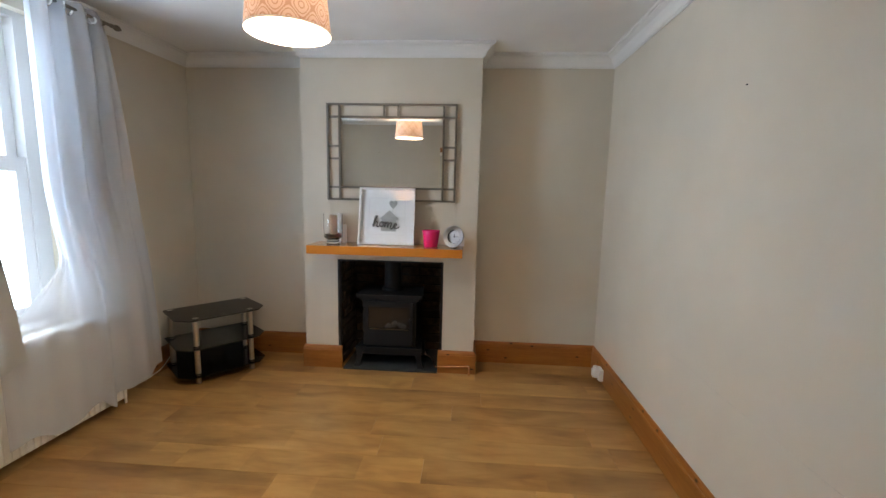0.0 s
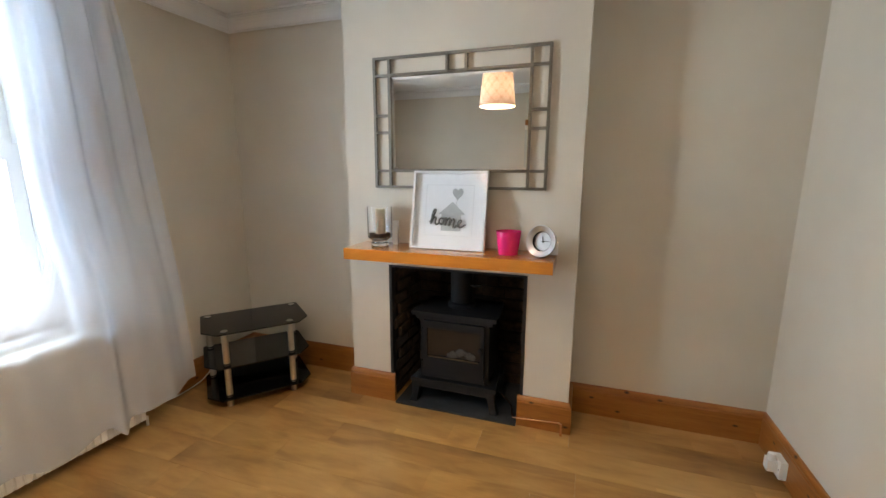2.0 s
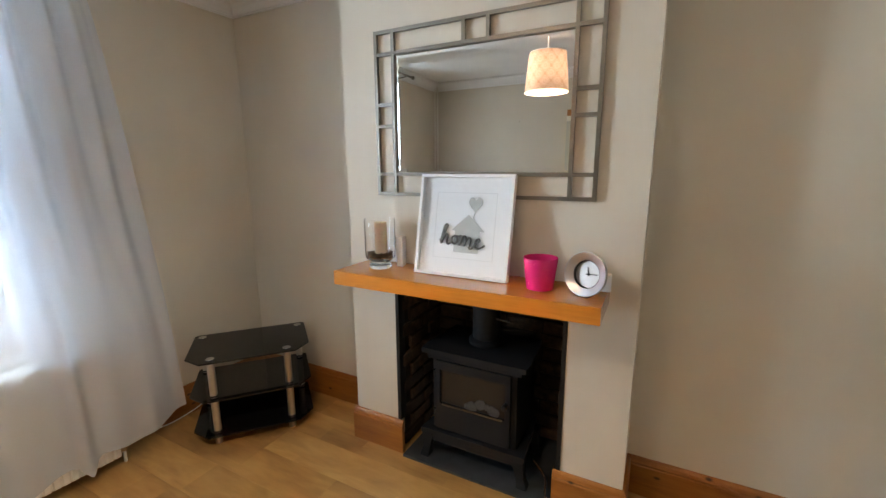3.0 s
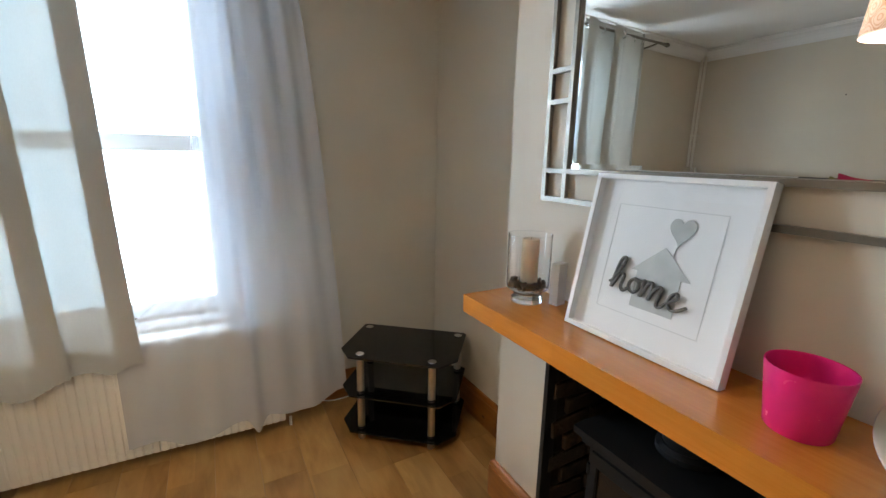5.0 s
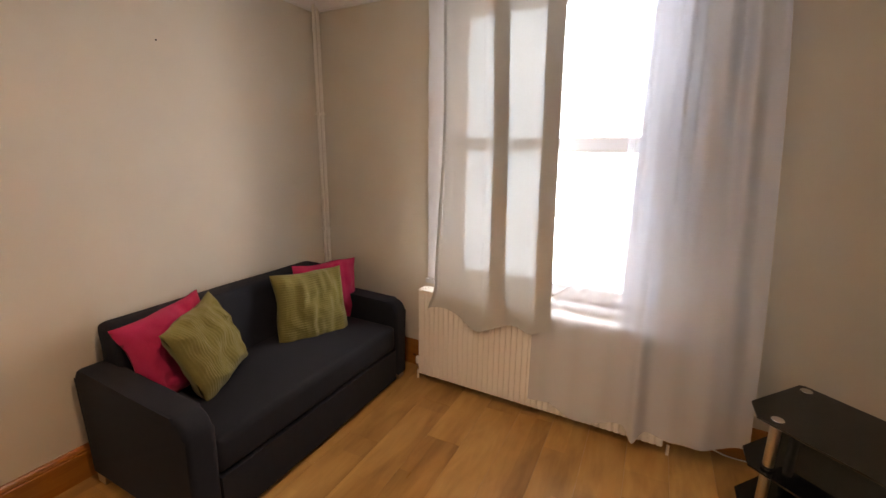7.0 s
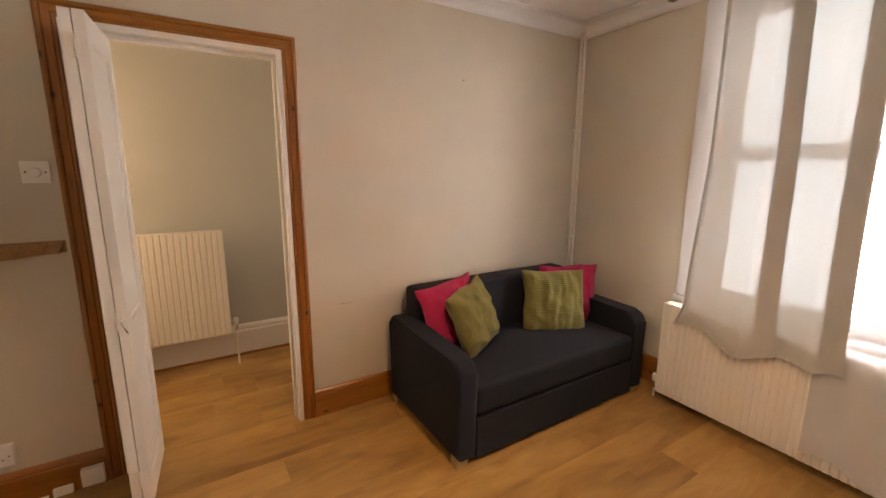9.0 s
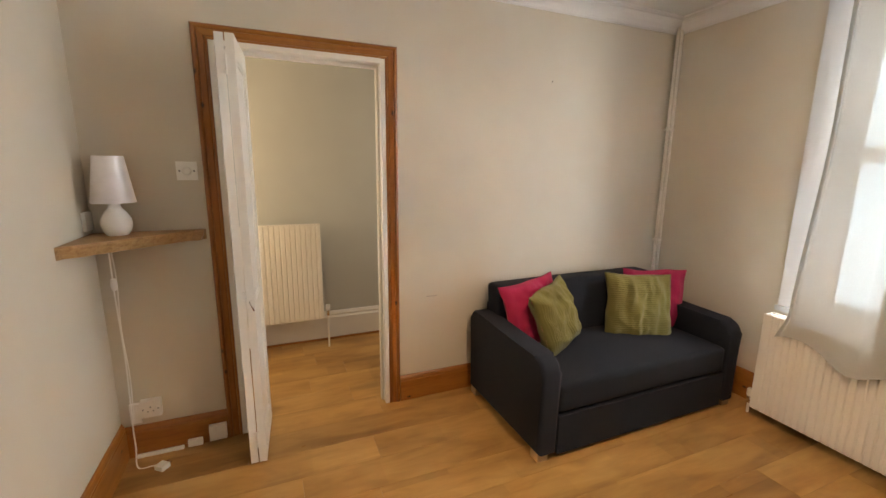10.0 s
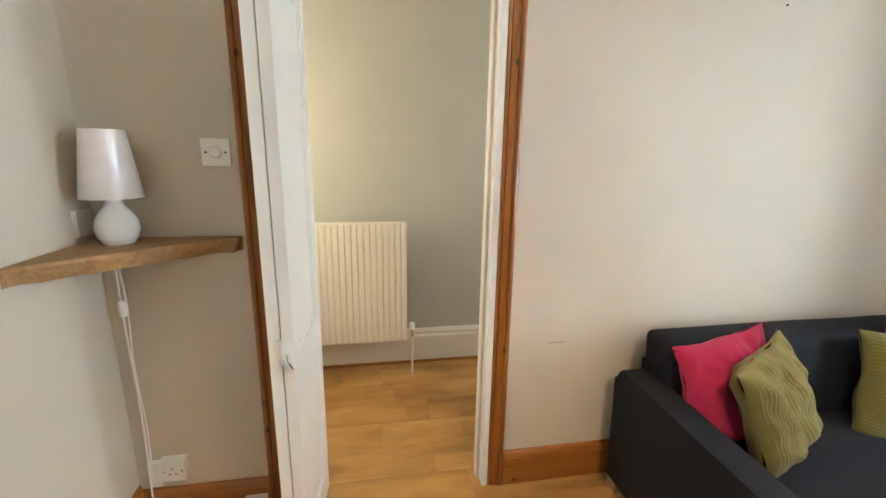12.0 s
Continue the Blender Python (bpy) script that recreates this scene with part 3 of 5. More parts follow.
# ---- radiators ----
def radiator(name, width, height, depth, label, m, rib=0.0335):
    """Steel convector panel: x off the wall, y along it, z up from its lower edge."""
    r = thing(name, label, "radiator", m)
    n = int(round((width - 0.05) / rib))
    step = (width - 0.05) / n
    prof = []
    for i in range(n):
        y = 0.025 + i * step
        prof += [(y, 0.0), (y + step * 0.62, 0.0), (y + step * 0.74, -0.0055), (y + step * 0.88, -0.0055)]
    prof.append((width - 0.025, 0.0))
    prof = [(0.0, -0.006), (0.004, -0.001), (0.012, 0.0)] + prof + [(width - 0.012, 0.0), (width - 0.004, -0.001), (width, -0.006)]
    bm = bmesh.new()
    levels = [(0.0, -0.010, 0), (0.006, -0.001, 0), (0.030, 0.0, 0), (0.046, 0.0, 1), (height - 0.070, 0.0, 1), (height - 0.052, 0.0, 0), (height - 0.008, 0.0, 0), (height, -0.008, 0)]
    rows = [[bm.verts.new((depth + o + dx * (1 if (k or dx > -0.007) else 0), y, z)) for y, dx in prof] for z, o, k in levels]
    for a, b in zip(rows, rows[1:]):
        for i in range(len(prof) - 1):
            bm.faces.new((a[i], a[i + 1], b[i + 1], b[i]))
    part("front_panel", bm, RAD, r, "ribbed enamelled steel panel", smooth=True)
    part("back_panel", box(0.02, 0.032, 0.02, width - 0.02, 0.005, height - 0.02), RAD, r)
    for y in (0.0, width - 0.004):
        part("side_panel", box(0.022, depth - 0.006, y, y + 0.004, 0.012, height - 0.004), RAD, r)
    bm = bmesh.new()
    for i in range(3):
        x = 0.024 + i * (depth - 0.03) / 2
        box(x - 0.004, x + 0.006, 0.004, width - 0.004, height - 0.006, height - 0.002, bm)
    k = int(width / 0.02)
    for i in range(k):
        y = 0.006 + i * (width - 0.012) / k
        box(0.030, depth - 0.010, y, y + 0.006, height - 0.0055, height - 0.0025, bm)
    part("top_grille", bm, RAD, r)
    return r


def valve(parent, x, y, z, zfloor):
    """An angle valve with its tail pipe down to the floor, in the radiator's own axes."""
    v = part("valve", lathe([(0.0, -0.03), (0.011, -0.03), (0.013, -0.02), (0.013, 0.012), (0.010, 0.015)], 14), CHROME, parent, "chrome valve body", pose(x, y, z), True)
    part("valve_cap", lathe([(0.0135, 0.014), (0.017, 0.018), (0.018, 0.05), (0.014, 0.060), (0, 0.062)], 16), WHITEPLASTIC, v, "white plastic valve cap", smooth=True)
    part("tail_pipe", tube([(0, 0, -0.03), (0, 0, zfloor - z)], 0.0075), PIPEPAINT, v, smooth=True)


rad = radiator("radiator", 1.425, 0.585, 0.10, "cream enamelled double-panel radiator under the window", WEST @ pose(0.105, 0.945, 0.058))
valve(rad, 0.055, 1.452, 0.035, -0.058)
valve(rad, 0.055, -0.028, 0.035, -0.058)
part("bracket", box(-0.105, 0.02, 0.25, 0.28, 0.05, 0.50), RAD, rad)
part("bracket", box(-0.105, 0.02, 1.15, 1.18, 0.05, 0.50), RAD, rad)
hrad = radiator("radiator", 0.85, 0.755, 0.09, "white enamelled panel radiator on the hall wall", pose(1.185, HY + 0.130, 0.252, 0, 0, 90), 0.037)
valve(hrad, 0.05, 0.885, 0.045, -0.252)
part("bracket", box(-0.130, 0.02, 0.2, 0.23, 0.1, 0.6), RAD, hrad)
part("bracket", box(-0.130, 0.02, 0.62, 0.65, 0.1, 0.6), RAD, hrad)
tagged(part("heating_pipe", tube([(1.5, HY + 0.04, 0.20), (0.31, HY + 0.04, 0.20)], 0.0085), PIPEPAINT, None, smooth=True), "cream painted copper heating pipe on the hall baseboard", "pipe")

# twin heating pipes in the corner
pp = thing("heating_pipes", "two cream painted heating pipes running up the room corner", "pipe", pose(*west(0.016, 0.0, 0)))
for dx, dy in ((0.0, 0.030), (0.032, 0.024)):
    part("pipe", tube([(dx, dy, 0), (dx, dy, H - 0.001)], 0.0108, 12), PIPEPAINT, pp, smooth=True)
for z in (0.9, 1.72):
    part("pipe_clip", box(-0.012, 0.046, 0.001, 0.042, z, z + 0.014), PIPEPAINT, pp, bevel=0.003)


# ---- curtains and rod ----
rod = thing("curtain_rod", "dark metal curtain rod with carved finials", "curtain rod", WEST)
part("pole", tube([(0.125, 0.80, 2.395), (0.125, 2.56, 2.395)], 0.0095, 12), BRONZE, rod, smooth=True)
for y, s in ((0.80, -1), (2.56, 1)):
    part("finial", lathe([(0.0, -0.01), (0.011, -0.01), (0.013, 0.0), (0.009, 0.010), (0.016, 0.024), (0.019, 0.038), (0.013, 0.055), (0.006, 0.068), (0.0, 0.075)], 14), BRONZE, rod, m=pose(0.125, y, 2.395, -90 * s, 0, 0), smooth=True)
for y in (0.90, 2.60 - 0.09):
    part("bracket", tube([(0.0, y, 2.37), (0.05, y, 2.375), (0.125, y, 2.385)], 0.006), BRONZE, rod, smooth=True)


def smoothstep(a, b, x):
    t = min(1, max(0, (x - a) / (b - a)))
    return t * t * (3 - 2 * t)


FOLDS = [(0.0, 0.0, 0.45), (0.05, 0.035, 0.15), (0.12, 0.11, 0.35), (0.32, 0.43, 0.55), (0.39, 0.51, 0.80), (0.46, 0.66, 0.95), (0.53, 0.54, 0.60), (0.60, 0.67, 0.30), (0.72, 0.79, 0.50), (0.79, 0.86, 0.78), (0.86, 0.995, 0.95), (0.92, 0.88, 0.60), (1.0, 0.99, 0.30)]


def along_folds(u):
    """Place across the panel, and how far a fold stands out, for cloth that doubles back on itself."""
    k = max(i for i in range(len(FOLDS) - 1) if FOLDS[i][0] <= u or i == 0)
    p = [Vector(FOLDS[min(max(k + d, 0), len(FOLDS) - 1)][1:]) for d in (-1, 0, 1, 2)]
    t = (u - FOLDS[k][0]) / (FOLDS[k + 1][0] - FOLDS[k][0])
    return 0.5 * (2 * p[1] + (p[2] - p[0]) * t + (2 * p[0] - 5 * p[1] + 4 * p[2] - p[3]) * t * t + (3 * p[1] - p[0] - 3 * p[2] + p[3]) * t ** 3)


def left_curtain(u, v):
    """v runs from the hem to the top."""
    w, out = along_folds(u)
    z0 = 0.540 - 0.050 * math.exp(-((w - 0.45) / 0.12) ** 2) - 0.03 * math.exp(-((w - 0.85) / 0.07) ** 2) + 0.018 * math.sin(9 * w)
    z = z0 + (2.435 - z0) * v
    if w < 0.25:
        w = 0.155 + 0.095 * w / 0.25
    inner = smoothstep(0.155, 0.45, w)
    y = 0.945 + (0.775 + 0.02 * (1 - v)) * w + 0.055 * (1 - v) * (0.2 + 0.8 * inner) + 0.012 * math.sin(3 * w + 4 * v) * inner
    y -= 0.050 * smoothstep(0.70, 0.50, z) * (1 - smoothstep(0.155, 0.26, w))
    x = 0.100 + 0.055 * out + 0.004 * math.sin(23 * w + 5 * v)
    over = smoothstep(1.75, 0.60, z)
    x = x * (1 - over) + (0.206 + 0.042 * out + 0.010 * math.sin(17 * w) + 0.02 * smoothstep(0.62, 0.5, z) * math.sin(9 * w + 1) ** 2) * over
    return Vector((x, y, z))


lc = thing("curtain", "cream eyelet curtain with its hem caught over the radiator", "curtain", WEST)
part("cloth", grid(170, 60, left_curtain), CURTAIN, lc, smooth=True)
part("hem", grid(170, 1, lambda u, v: left_curtain(u, 0.020 * v) + Vector((0.0025, 0, 0))), CURTAIN, lc, "stitched double hem", smooth=True)
part("side_hem", grid(2, 60, lambda u, v: left_curtain(0.03 * u, v) + Vector((0.0025, 0, 0))), CURTAIN, lc, smooth=True)
for i in range(6):
    u = (i + 0.5) / 6.4
    p = left_curtain(u, 0.972)
    part("eyelet", lathe([(0.016, -0.003), (0.024, -0.003), (0.026, 0), (0.024, 0.003), (0.016, 0.003)], 18, None, True), CHROME, lc, "chrome eyelet ring", Matrix.Translation(p) @ pose(0, 0, 0, 0, 90, 35 * (-1) ** i), True)


def voile_panel(u, v):
    z0 = 0.125 - 0.045 * math.exp(-((u - 0.25) / 0.10) ** 2) - 0.07 * math.exp(-((u - 0.53) / 0.03) ** 2) + 0.012 * math.sin(15 * u) + 0.02 * smoothstep(0.8, 1.0, u)
    z = z0 + (2.43 - z0) * v
    # the stretch over the glass is nearly flat, the rest is gathered
    yl = 2.055 - 0.37 * smoothstep(1.05, 0.60, z)
    yr = 2.50 + 0.215 * (1 - v) ** 0.55
    knee = 2.08 + 0.02 * (1 - v)
    y = yl + (knee - yl) * min(u / 0.40, 1) if u < 0.40 else knee + (yr - knee) * ((u - 0.40) / 0.60)
    g = smoothstep(0.36, 0.50, u)
    fold = math.sin(u * 2 * math.pi * 7 + 0.8 * math.sin(4 * v)) + 0.35 * math.sin(u * 2 * math.pi * 11.5 + 2.0 * v)
    x = 0.125 + g * 0.027 * fold * (0.35 + 0.65 * v ** 0.7) + (1 - g) * 0.007 * math.sin(u * 2 * math.pi * 9)
    over = smoothstep(1.5, 0.62, z) * (smoothstep(1.0, 0.80, u) + 0.4 * smoothstep(0.80, 1.0, u))
    x = x * (1 - over) + (0.222 + 0.006 * math.sin(u * 40) + 0.03 * math.exp(-((u - 0.53) / 0.03) ** 2)) * over
    return Vector((x, y, z))


vc = thing("voile_curtain", "sheer white voile curtain hanging over the radiator", "curtain", WEST)
part("cloth", grid(260, 60, voile_panel), VOILE, vc, smooth=True)
part("cloth", grid(160, 60, lambda u, v: voile_panel(0.41 + 0.585 * u, v) + Vector((-0.012 - 0.006 * math.sin(50 * u), 0.004 * math.sin(31 * u), 0.002))), VOILE, vc, smooth=True)
hem = bmesh.new()
for v0, v1 in ((0.0, 0.009),):
    grid(260, 1, lambda u, v: voile_panel(u, v0 + (v1 - v0) * v) + Vector((0.002, 0, 0)), hem)
part("hem", hem, VOILE, vc)
part("hem", grid(2, 60, lambda u, v: voile_panel(0.992 + 0.008 * u, v) + Vector((0.002, 0, 0))), VOILE, vc)
for i in range(7):
    u = 0.44 + 0.55 * i / 6.5
    part("eyelet", lathe([(0.016, -0.003), (0.024, -0.003), (0.026, 0), (0.024, 0.003), (0.016, 0.003)], 18, None, True), CHROME, vc, "chrome eyelet ring", Matrix.Translation(voile_panel(u, 0.978)) @ pose(0, 0, 0, 0, 90, 50 * (-1) ** i), True)


# ---- fireplace ----
structure("hearth", box(FX0 + 0.045, FX1 - 0.032, 3.068, 3.55, -0.012, 0.012), SLATE, "black slate hearth slab", bevel=0.003)
trimm = thing("fireplace_trim", "black steel edging strip round the fire opening", "trim", kind="structure")
part("strip", box(FX0, FX0 + 0.018, YC - 0.004, YC + 0.05, 0.183, FZ), STEELBLACK, trimm)
part("strip", box(FX1 - 0.018, FX1, YC - 0.004, YC + 0.05, 0.183, FZ), STEELBLACK, trimm)
part("strip", box(FX0 + 0.018, FX1 - 0.018, YC - 0.004, YC + 0.05, FZ - 0.012, FZ), STEELBLACK, trimm)

mantel = thing("mantel_shelf", "thick orange varnished wooden mantel shelf", "mantel shelf")
part("board", box(-0.806, 0.312, 2.834, YC, 0.963, 1.024), MANTEL, mantel, bevel=0.004)

# wood-burner style stove
st = thing("stove", "black cast-iron stove with a glass door", "stove", pose(-0.262, 3.115, 0.012))
bm = prism([(-0.215, 0.03), (0.215, 0.03), (0.215, 0.33), (-0.215, 0.33)], 0.165, 0.555)
part("body", bm, CAST, st, bevel=0.008)
bm = prism([(-0.262, -0.005), (0.262, -0.005), (0.268, 0.05), (0.240, 0.345), (-0.240, 0.345), (-0.268, 0.05)], 0.572, 0.596)
part("top_plate", bm, CAST, st, bevel=0.006)
part("top_moulding", prism([(-0.238, 0.012), (0.238, 0.012), (0.228, 0.335), (-0.228, 0.335)], 0.545, 0.571), CAST, st, bevel=0.008)
bm = prism([(-0.268, -0.010), (0.268, -0.010), (0.262, 0.05), (0.235, 0.335), (-0.235, 0.335), (-0.262, 0.05)], 0.140, 0.166)
part("plinth", bm, CAST, st, bevel=0.006)
part("ash_lip", box(-0.245, 0.245, 0.0, 0.03, 0.105, 0.139), CAST, st, bevel=0.006)
for sx in (-1, 1):
    for y in (0.02, 0.29):
        bm = bmesh.new()
        rows = [(0.0, 0.256, 0.050), (0.016, 0.254, 0.042), (0.05, 0.245, 0.036), (0.10, 0.238, 0.046), (0.139, 0.232, 0.060)]
        prev = None
        for z, cx, w in rows:
            ring = [bm.verts.new((sx * (cx + dx * w * 0.5), y + dy * w * 0.5, z)) for dx, dy in ((-1, -1), (1, -1), (1, 1), (-1, 1))]
            if prev:
                for i in range(4):
                    bm.faces.new((prev[i], prev[(i + 1) % 4], ring[(i + 1) % 4], ring[i]))
            else:
                bm.faces.new(ring[::-1])
            prev = ring
        bm.faces.new(prev)
        part("leg", bm, CAST, st, bevel=0.004)
door = part("door", box(-0.19, 0.19, 0.006, 0.0295, 0.178, 0.232), CAST, st, "cast-iron door frame", bevel=0.005)
part("door_rail", box(-0.19, 0.19, 0.006, 0.0295, 0.232, 0.318), CAST, door)
part("door_rail", box(-0.19, 0.19, 0.006, 0.0295, 0.495, 0.540), CAST, door, bevel=0.005)
for sx in (-1, 1):
    part("door_stile", box(min(sx * 0.19, sx * 0.166), max(sx * 0.19, sx * 0.166), 0.006, 0.0295, 0.318, 0.495), CAST, door)
    part("hinge", lathe([(0, -0.02), (0.008, -0.018), (0.008, 0.018), (0, 0.02)], 10), CAST, door, m=pose(-0.197, 0.012, 0.26 if sx < 0 else 0.47), smooth=True)
part("door_trim", box(-0.155, 0.155, 0.001, 0.0055, 0.312, 0.320), BRONZE, door, "dull metal strip under the glass")
bm = box(-0.170, 0.170, 0.016, 0.020, 0.310, 0.500)
part("door_glass", bm, STOVEGLASS, door, "smoked stove glass")
for i in range(11):
    a = i * 2.4
    bm = bmesh.new()
    bmesh.ops.create_icosphere(bm, subdivisions=2, radius=0.021 + 0.006 * math.sin(i * 1.7))
    for v in bm.verts:
        v.co *= 1 + 0.22 * noise.noise(v.co * 60 + Vector((i, 0, 0)))
    part("coal", bm, COAL, st, "pale grey ceramic coal", pose(-0.02 + 0.15 * (i / 10) + 0.01 * math.sin(a), 0.0125, 0.332 + 0.055 * math.sin(math.pi * i / 10) * (0.5 + 0.5 * math.sin(a * 1.3))) @ Matrix.Diagonal((1, 0.18, 1, 1)), True)
part("knob", lathe([(0, 0), (0.010, 0.0), (0.008, 0.018), (0.013, 0.026), (0.013, 0.036), (0, 0.04)], 14), CAST, st, m=pose(0.172, 0.006, 0.40, 90, 0, 0), smooth=True)
part("flue_collar", lathe([(0.0705, 0.0), (0.088, 0.0), (0.088, 0.018), (0.074, 0.030), (0.0705, 0.030)], 28, None, True), CAST, st, m=pose(-0.005, 0.205, 0.596), smooth=True)
part("flue_pipe", lathe([(0.066, 0.0), (0.070, 0.0), (0.070, 0.34), (0.066, 0.34)], 28, None, True), CAST, st, m=pose(-0.005, 0.205, 0.596), smooth=True)
part("damper_handle", tube([(0.065, 0.16, 0.74), (0.13, 0.14, 0.745)], 0.005), CAST, st, smooth=True)

gp = thing("gas_pipe", "thin bright copper gas pipe along the fireplace baseboard", "pipe")
part("pipe", tube([(0.02, 3.22, 0.10), (0.09, 3.16, 0.075), (0.115, 3.07, 0.060), (0.16, 3.062, 0.062), (0.372, 3.062, 0.076)], 0.005, 10), COPPER, gp, smooth=True)
part("elbow", tube([(0.366, 3.062, 0.0762), (0.382, 3.062, 0.070), (0.385, 3.062, 0.045), (0.385, 3.062, -0.003)], 0.0075, 10), COPPER, gp, "dull copper elbow into the floor", smooth=True)

# ---- wall mirror ----
mi = thing("wall_mirror", "wide wall mirror edged by thin dark metal lattice bars", "mirror", pose(-0.2445, YC, 1.70))


def bar(x0, x1, z0, z1, y0=-0.021, y1=-0.006):
    part("frame_bar", box(x0, x1, y0, y1, z0, z1), BRONZE, mi, bevel=0.002)


MW, MH, BW, IN = 0.487, 0.356, 0.015, 0.105
for s in (-1, 1):
    bar(min(s * MW, s * (MW - BW)), max(s * MW, s * (MW - BW)), -MH, MH)
    bar(min(s * (MW - IN), s * (MW - IN + BW)), max(s * (MW - IN), s * (MW - IN + BW)), -MH + BW, MH - BW)
    bar(-MW + BW, MW - BW, min(s * MH, s * (MH - BW)), max(s * MH, s * (MH - BW)), -0.0208, -0.0062)
    bar(-MW + BW, MW - BW, min(s * (MH - IN), s * (MH - IN + BW)), max(s * (MH - IN), s * (MH - IN + BW)), -0.0206, -0.0064)
    for x in (-0.052, 0.052):
        bar(x - BW / 2, x + BW / 2, min(s * (MH - IN + BW), s * (MH - BW)), max(s * (MH - IN + BW), s * (MH - BW)))
    for z in (-0.046, 0.046):
        bar(min(s * (MW - IN + BW), s * (MW - BW)), max(s * (MW - IN + BW), s * (MW - BW)), z - BW / 2, z + BW / 2)
gx, gz, bv = MW - IN, MH - IN, 0.016
bm = bmesh.new()
outer = [bm.verts.new((sx * gx, -0.0105, sz * gz)) for sx, sz in ((-1, -1), (1, -1), (1, 1), (-1, 1))]
inner = [bm.verts.new((sx * (gx - bv), -0.0122, sz * (gz - bv))) for sx, sz in ((-1, -1), (1, -1), (1, 1), (-1, 1))]
back = [bm.verts.new((sx * gx, -0.0065, sz * gz)) for sx, sz in ((-1, -1), (1, -1), (1, 1), (-1, 1))]
bm.faces.new(inner)
bm.faces.new(back[::-1])
for i in range(4):
    j = (i + 1) % 4
    bm.faces.new((outer[i], outer[j], inner[j], inner[i]))
    bm.faces.new((back[i], back[j], outer[j], outer[i]))
part("mirror_glass", bm, MIRROR, mi, "silvered mirror glass with a bevelled edge")
for x in (-0.3, 0.3):
    part("wall_fixing", box(x, x + 0.02, -0.0063, 0.0, 0.20, 0.24), BRONZE, mi)

# ---- things on the mantel ----
MT = 1.024
PX, PZ = 0.2085, 0.425
pf = thing("picture_frame", "white box frame with a cut-out house and the word home", "picture frame", pose(-0.262, 2.967, MT + 0.003, -11.5, 0, 0.4))
for b in ((-PX, -PX + 0.012, 0, 0.030, 0, PZ), (PX - 0.012, PX, 0, 0.030, 0, PZ), (-PX + 0.012, PX - 0.012, 0, 0.030, 0, 0.012), (-PX + 0.012, PX - 0.012, 0, 0.030, PZ - 0.012, PZ)):
    part("frame_bar", box(*b), WHITELACQUER, pf, bevel=0.0015)
part("mount", box(-PX + 0.012, PX - 0.012, 0.0245, 0.0295, 0.012, PZ - 0.012), PAPER, pf, "white card mount")
bm = bmesh.new()
for x0, x1, z0, z1 in ((-0.135, 0.135, 0.3505, 0.352), (-0.135, 0.135, 0.075, 0.0765), (-0.135, -0.1335, 0.0765, 0.3505), (0.1335, 0.135, 0.0765, 0.3505)):
    box(x0, x1, 0.0235, 0.0244, z0, z1, bm)
part("mount_line", bm, FINELINE, pf, "fine grey line round the mount")
bm = prism([(-0.068, 0.095), (0.062, 0.095), (0.062, 0.190), (0.088, 0.190), (0.0, 0.262), (-0.088, 0.190), (-0.068, 0.190)], 0, 0.002)
part("house_shape", bm, SILVERCARD, pf, "silver card house shape", pose(0.018, 0.0236, 0.012, 90, 0, 0) @ Matrix.Diagonal((0.85, 0.95, 1, 1)))
hp = []
for i in range(40):
    t = 2 * math.pi * i / 40
    hp.append((0.0019 * 16 * math.sin(t) ** 3, 0.0019 * (13 * math.cos(t) - 5 * math.cos(2 * t) - 2 * math.cos(3 * t) - math.cos(4 * t))))
part("heart_shape", prism(hp, 0, 0.002), SILVERCARD, pf, "silver card heart balloon", pose(0.045, 0.0236, 0.305, 90, 0, 0) @ Matrix.Diagonal((1.0, 1.22, 1, 1)))
part("balloon_string", tube([(0.045, 0.0232, 0.276), (0.040, 0.0232, 0.25), (0.044, 0.0232, 0.225)], 0.0012, 6), SILVERCARD, pf)
SCRIPT = {
    "h": [(-0.101, 0.146), (-0.090, 0.158), (-0.072, 0.200), (-0.066, 0.222), (-0.074, 0.224), (-0.083, 0.200), (-0.094, 0.134), (-0.088, 0.146), (-0.074, 0.174), (-0.064, 0.172), (-0.068, 0.140), (-0.060, 0.128), (-0.048, 0.140)],
    "o": [(-0.030, 0.172), (-0.043, 0.162), (-0.046, 0.142), (-0.034, 0.130), (-0.022, 0.142), (-0.022, 0.160), (-0.032, 0.170), (-0.016, 0.166), (-0.006, 0.172)],
    "m": [(-0.006, 0.172), (-0.010, 0.150), (-0.014, 0.124), (-0.006, 0.144), (0.008, 0.168), (0.014, 0.160), (0.008, 0.120), (0.016, 0.142), (0.030, 0.162), (0.037, 0.152), (0.030, 0.116), (0.038, 0.108), (0.050, 0.122)],
    "e": [(0.050, 0.122), (0.066, 0.134), (0.076, 0.146), (0.072, 0.156), (0.060, 0.146), (0.056, 0.124), (0.066, 0.110), (0.082, 0.114), (0.098, 0.126)],
}
bm = bmesh.new()
for stroke in SCRIPT.values():
    tube([(x, 0.0, z) for x, z in stroke], 0.0046, 8, bm, 6)
part("word_home", bm, GREYLETTER, pf, "thick grey brush-script letters spelling home", pose(0.004, 0.0165, 0.026) @ pose(0, 0, 0, 0, -2.5, 0) @ Matrix.Diagonal((1.03, 1, 0.86, 1)), smooth=True)
part("front_glass", box(-PX + 0.012, PX - 0.012, 0.0035, 0.005, 0.012, PZ - 0.012), GLASS, pf, "clear front glass").visible_shadow = False

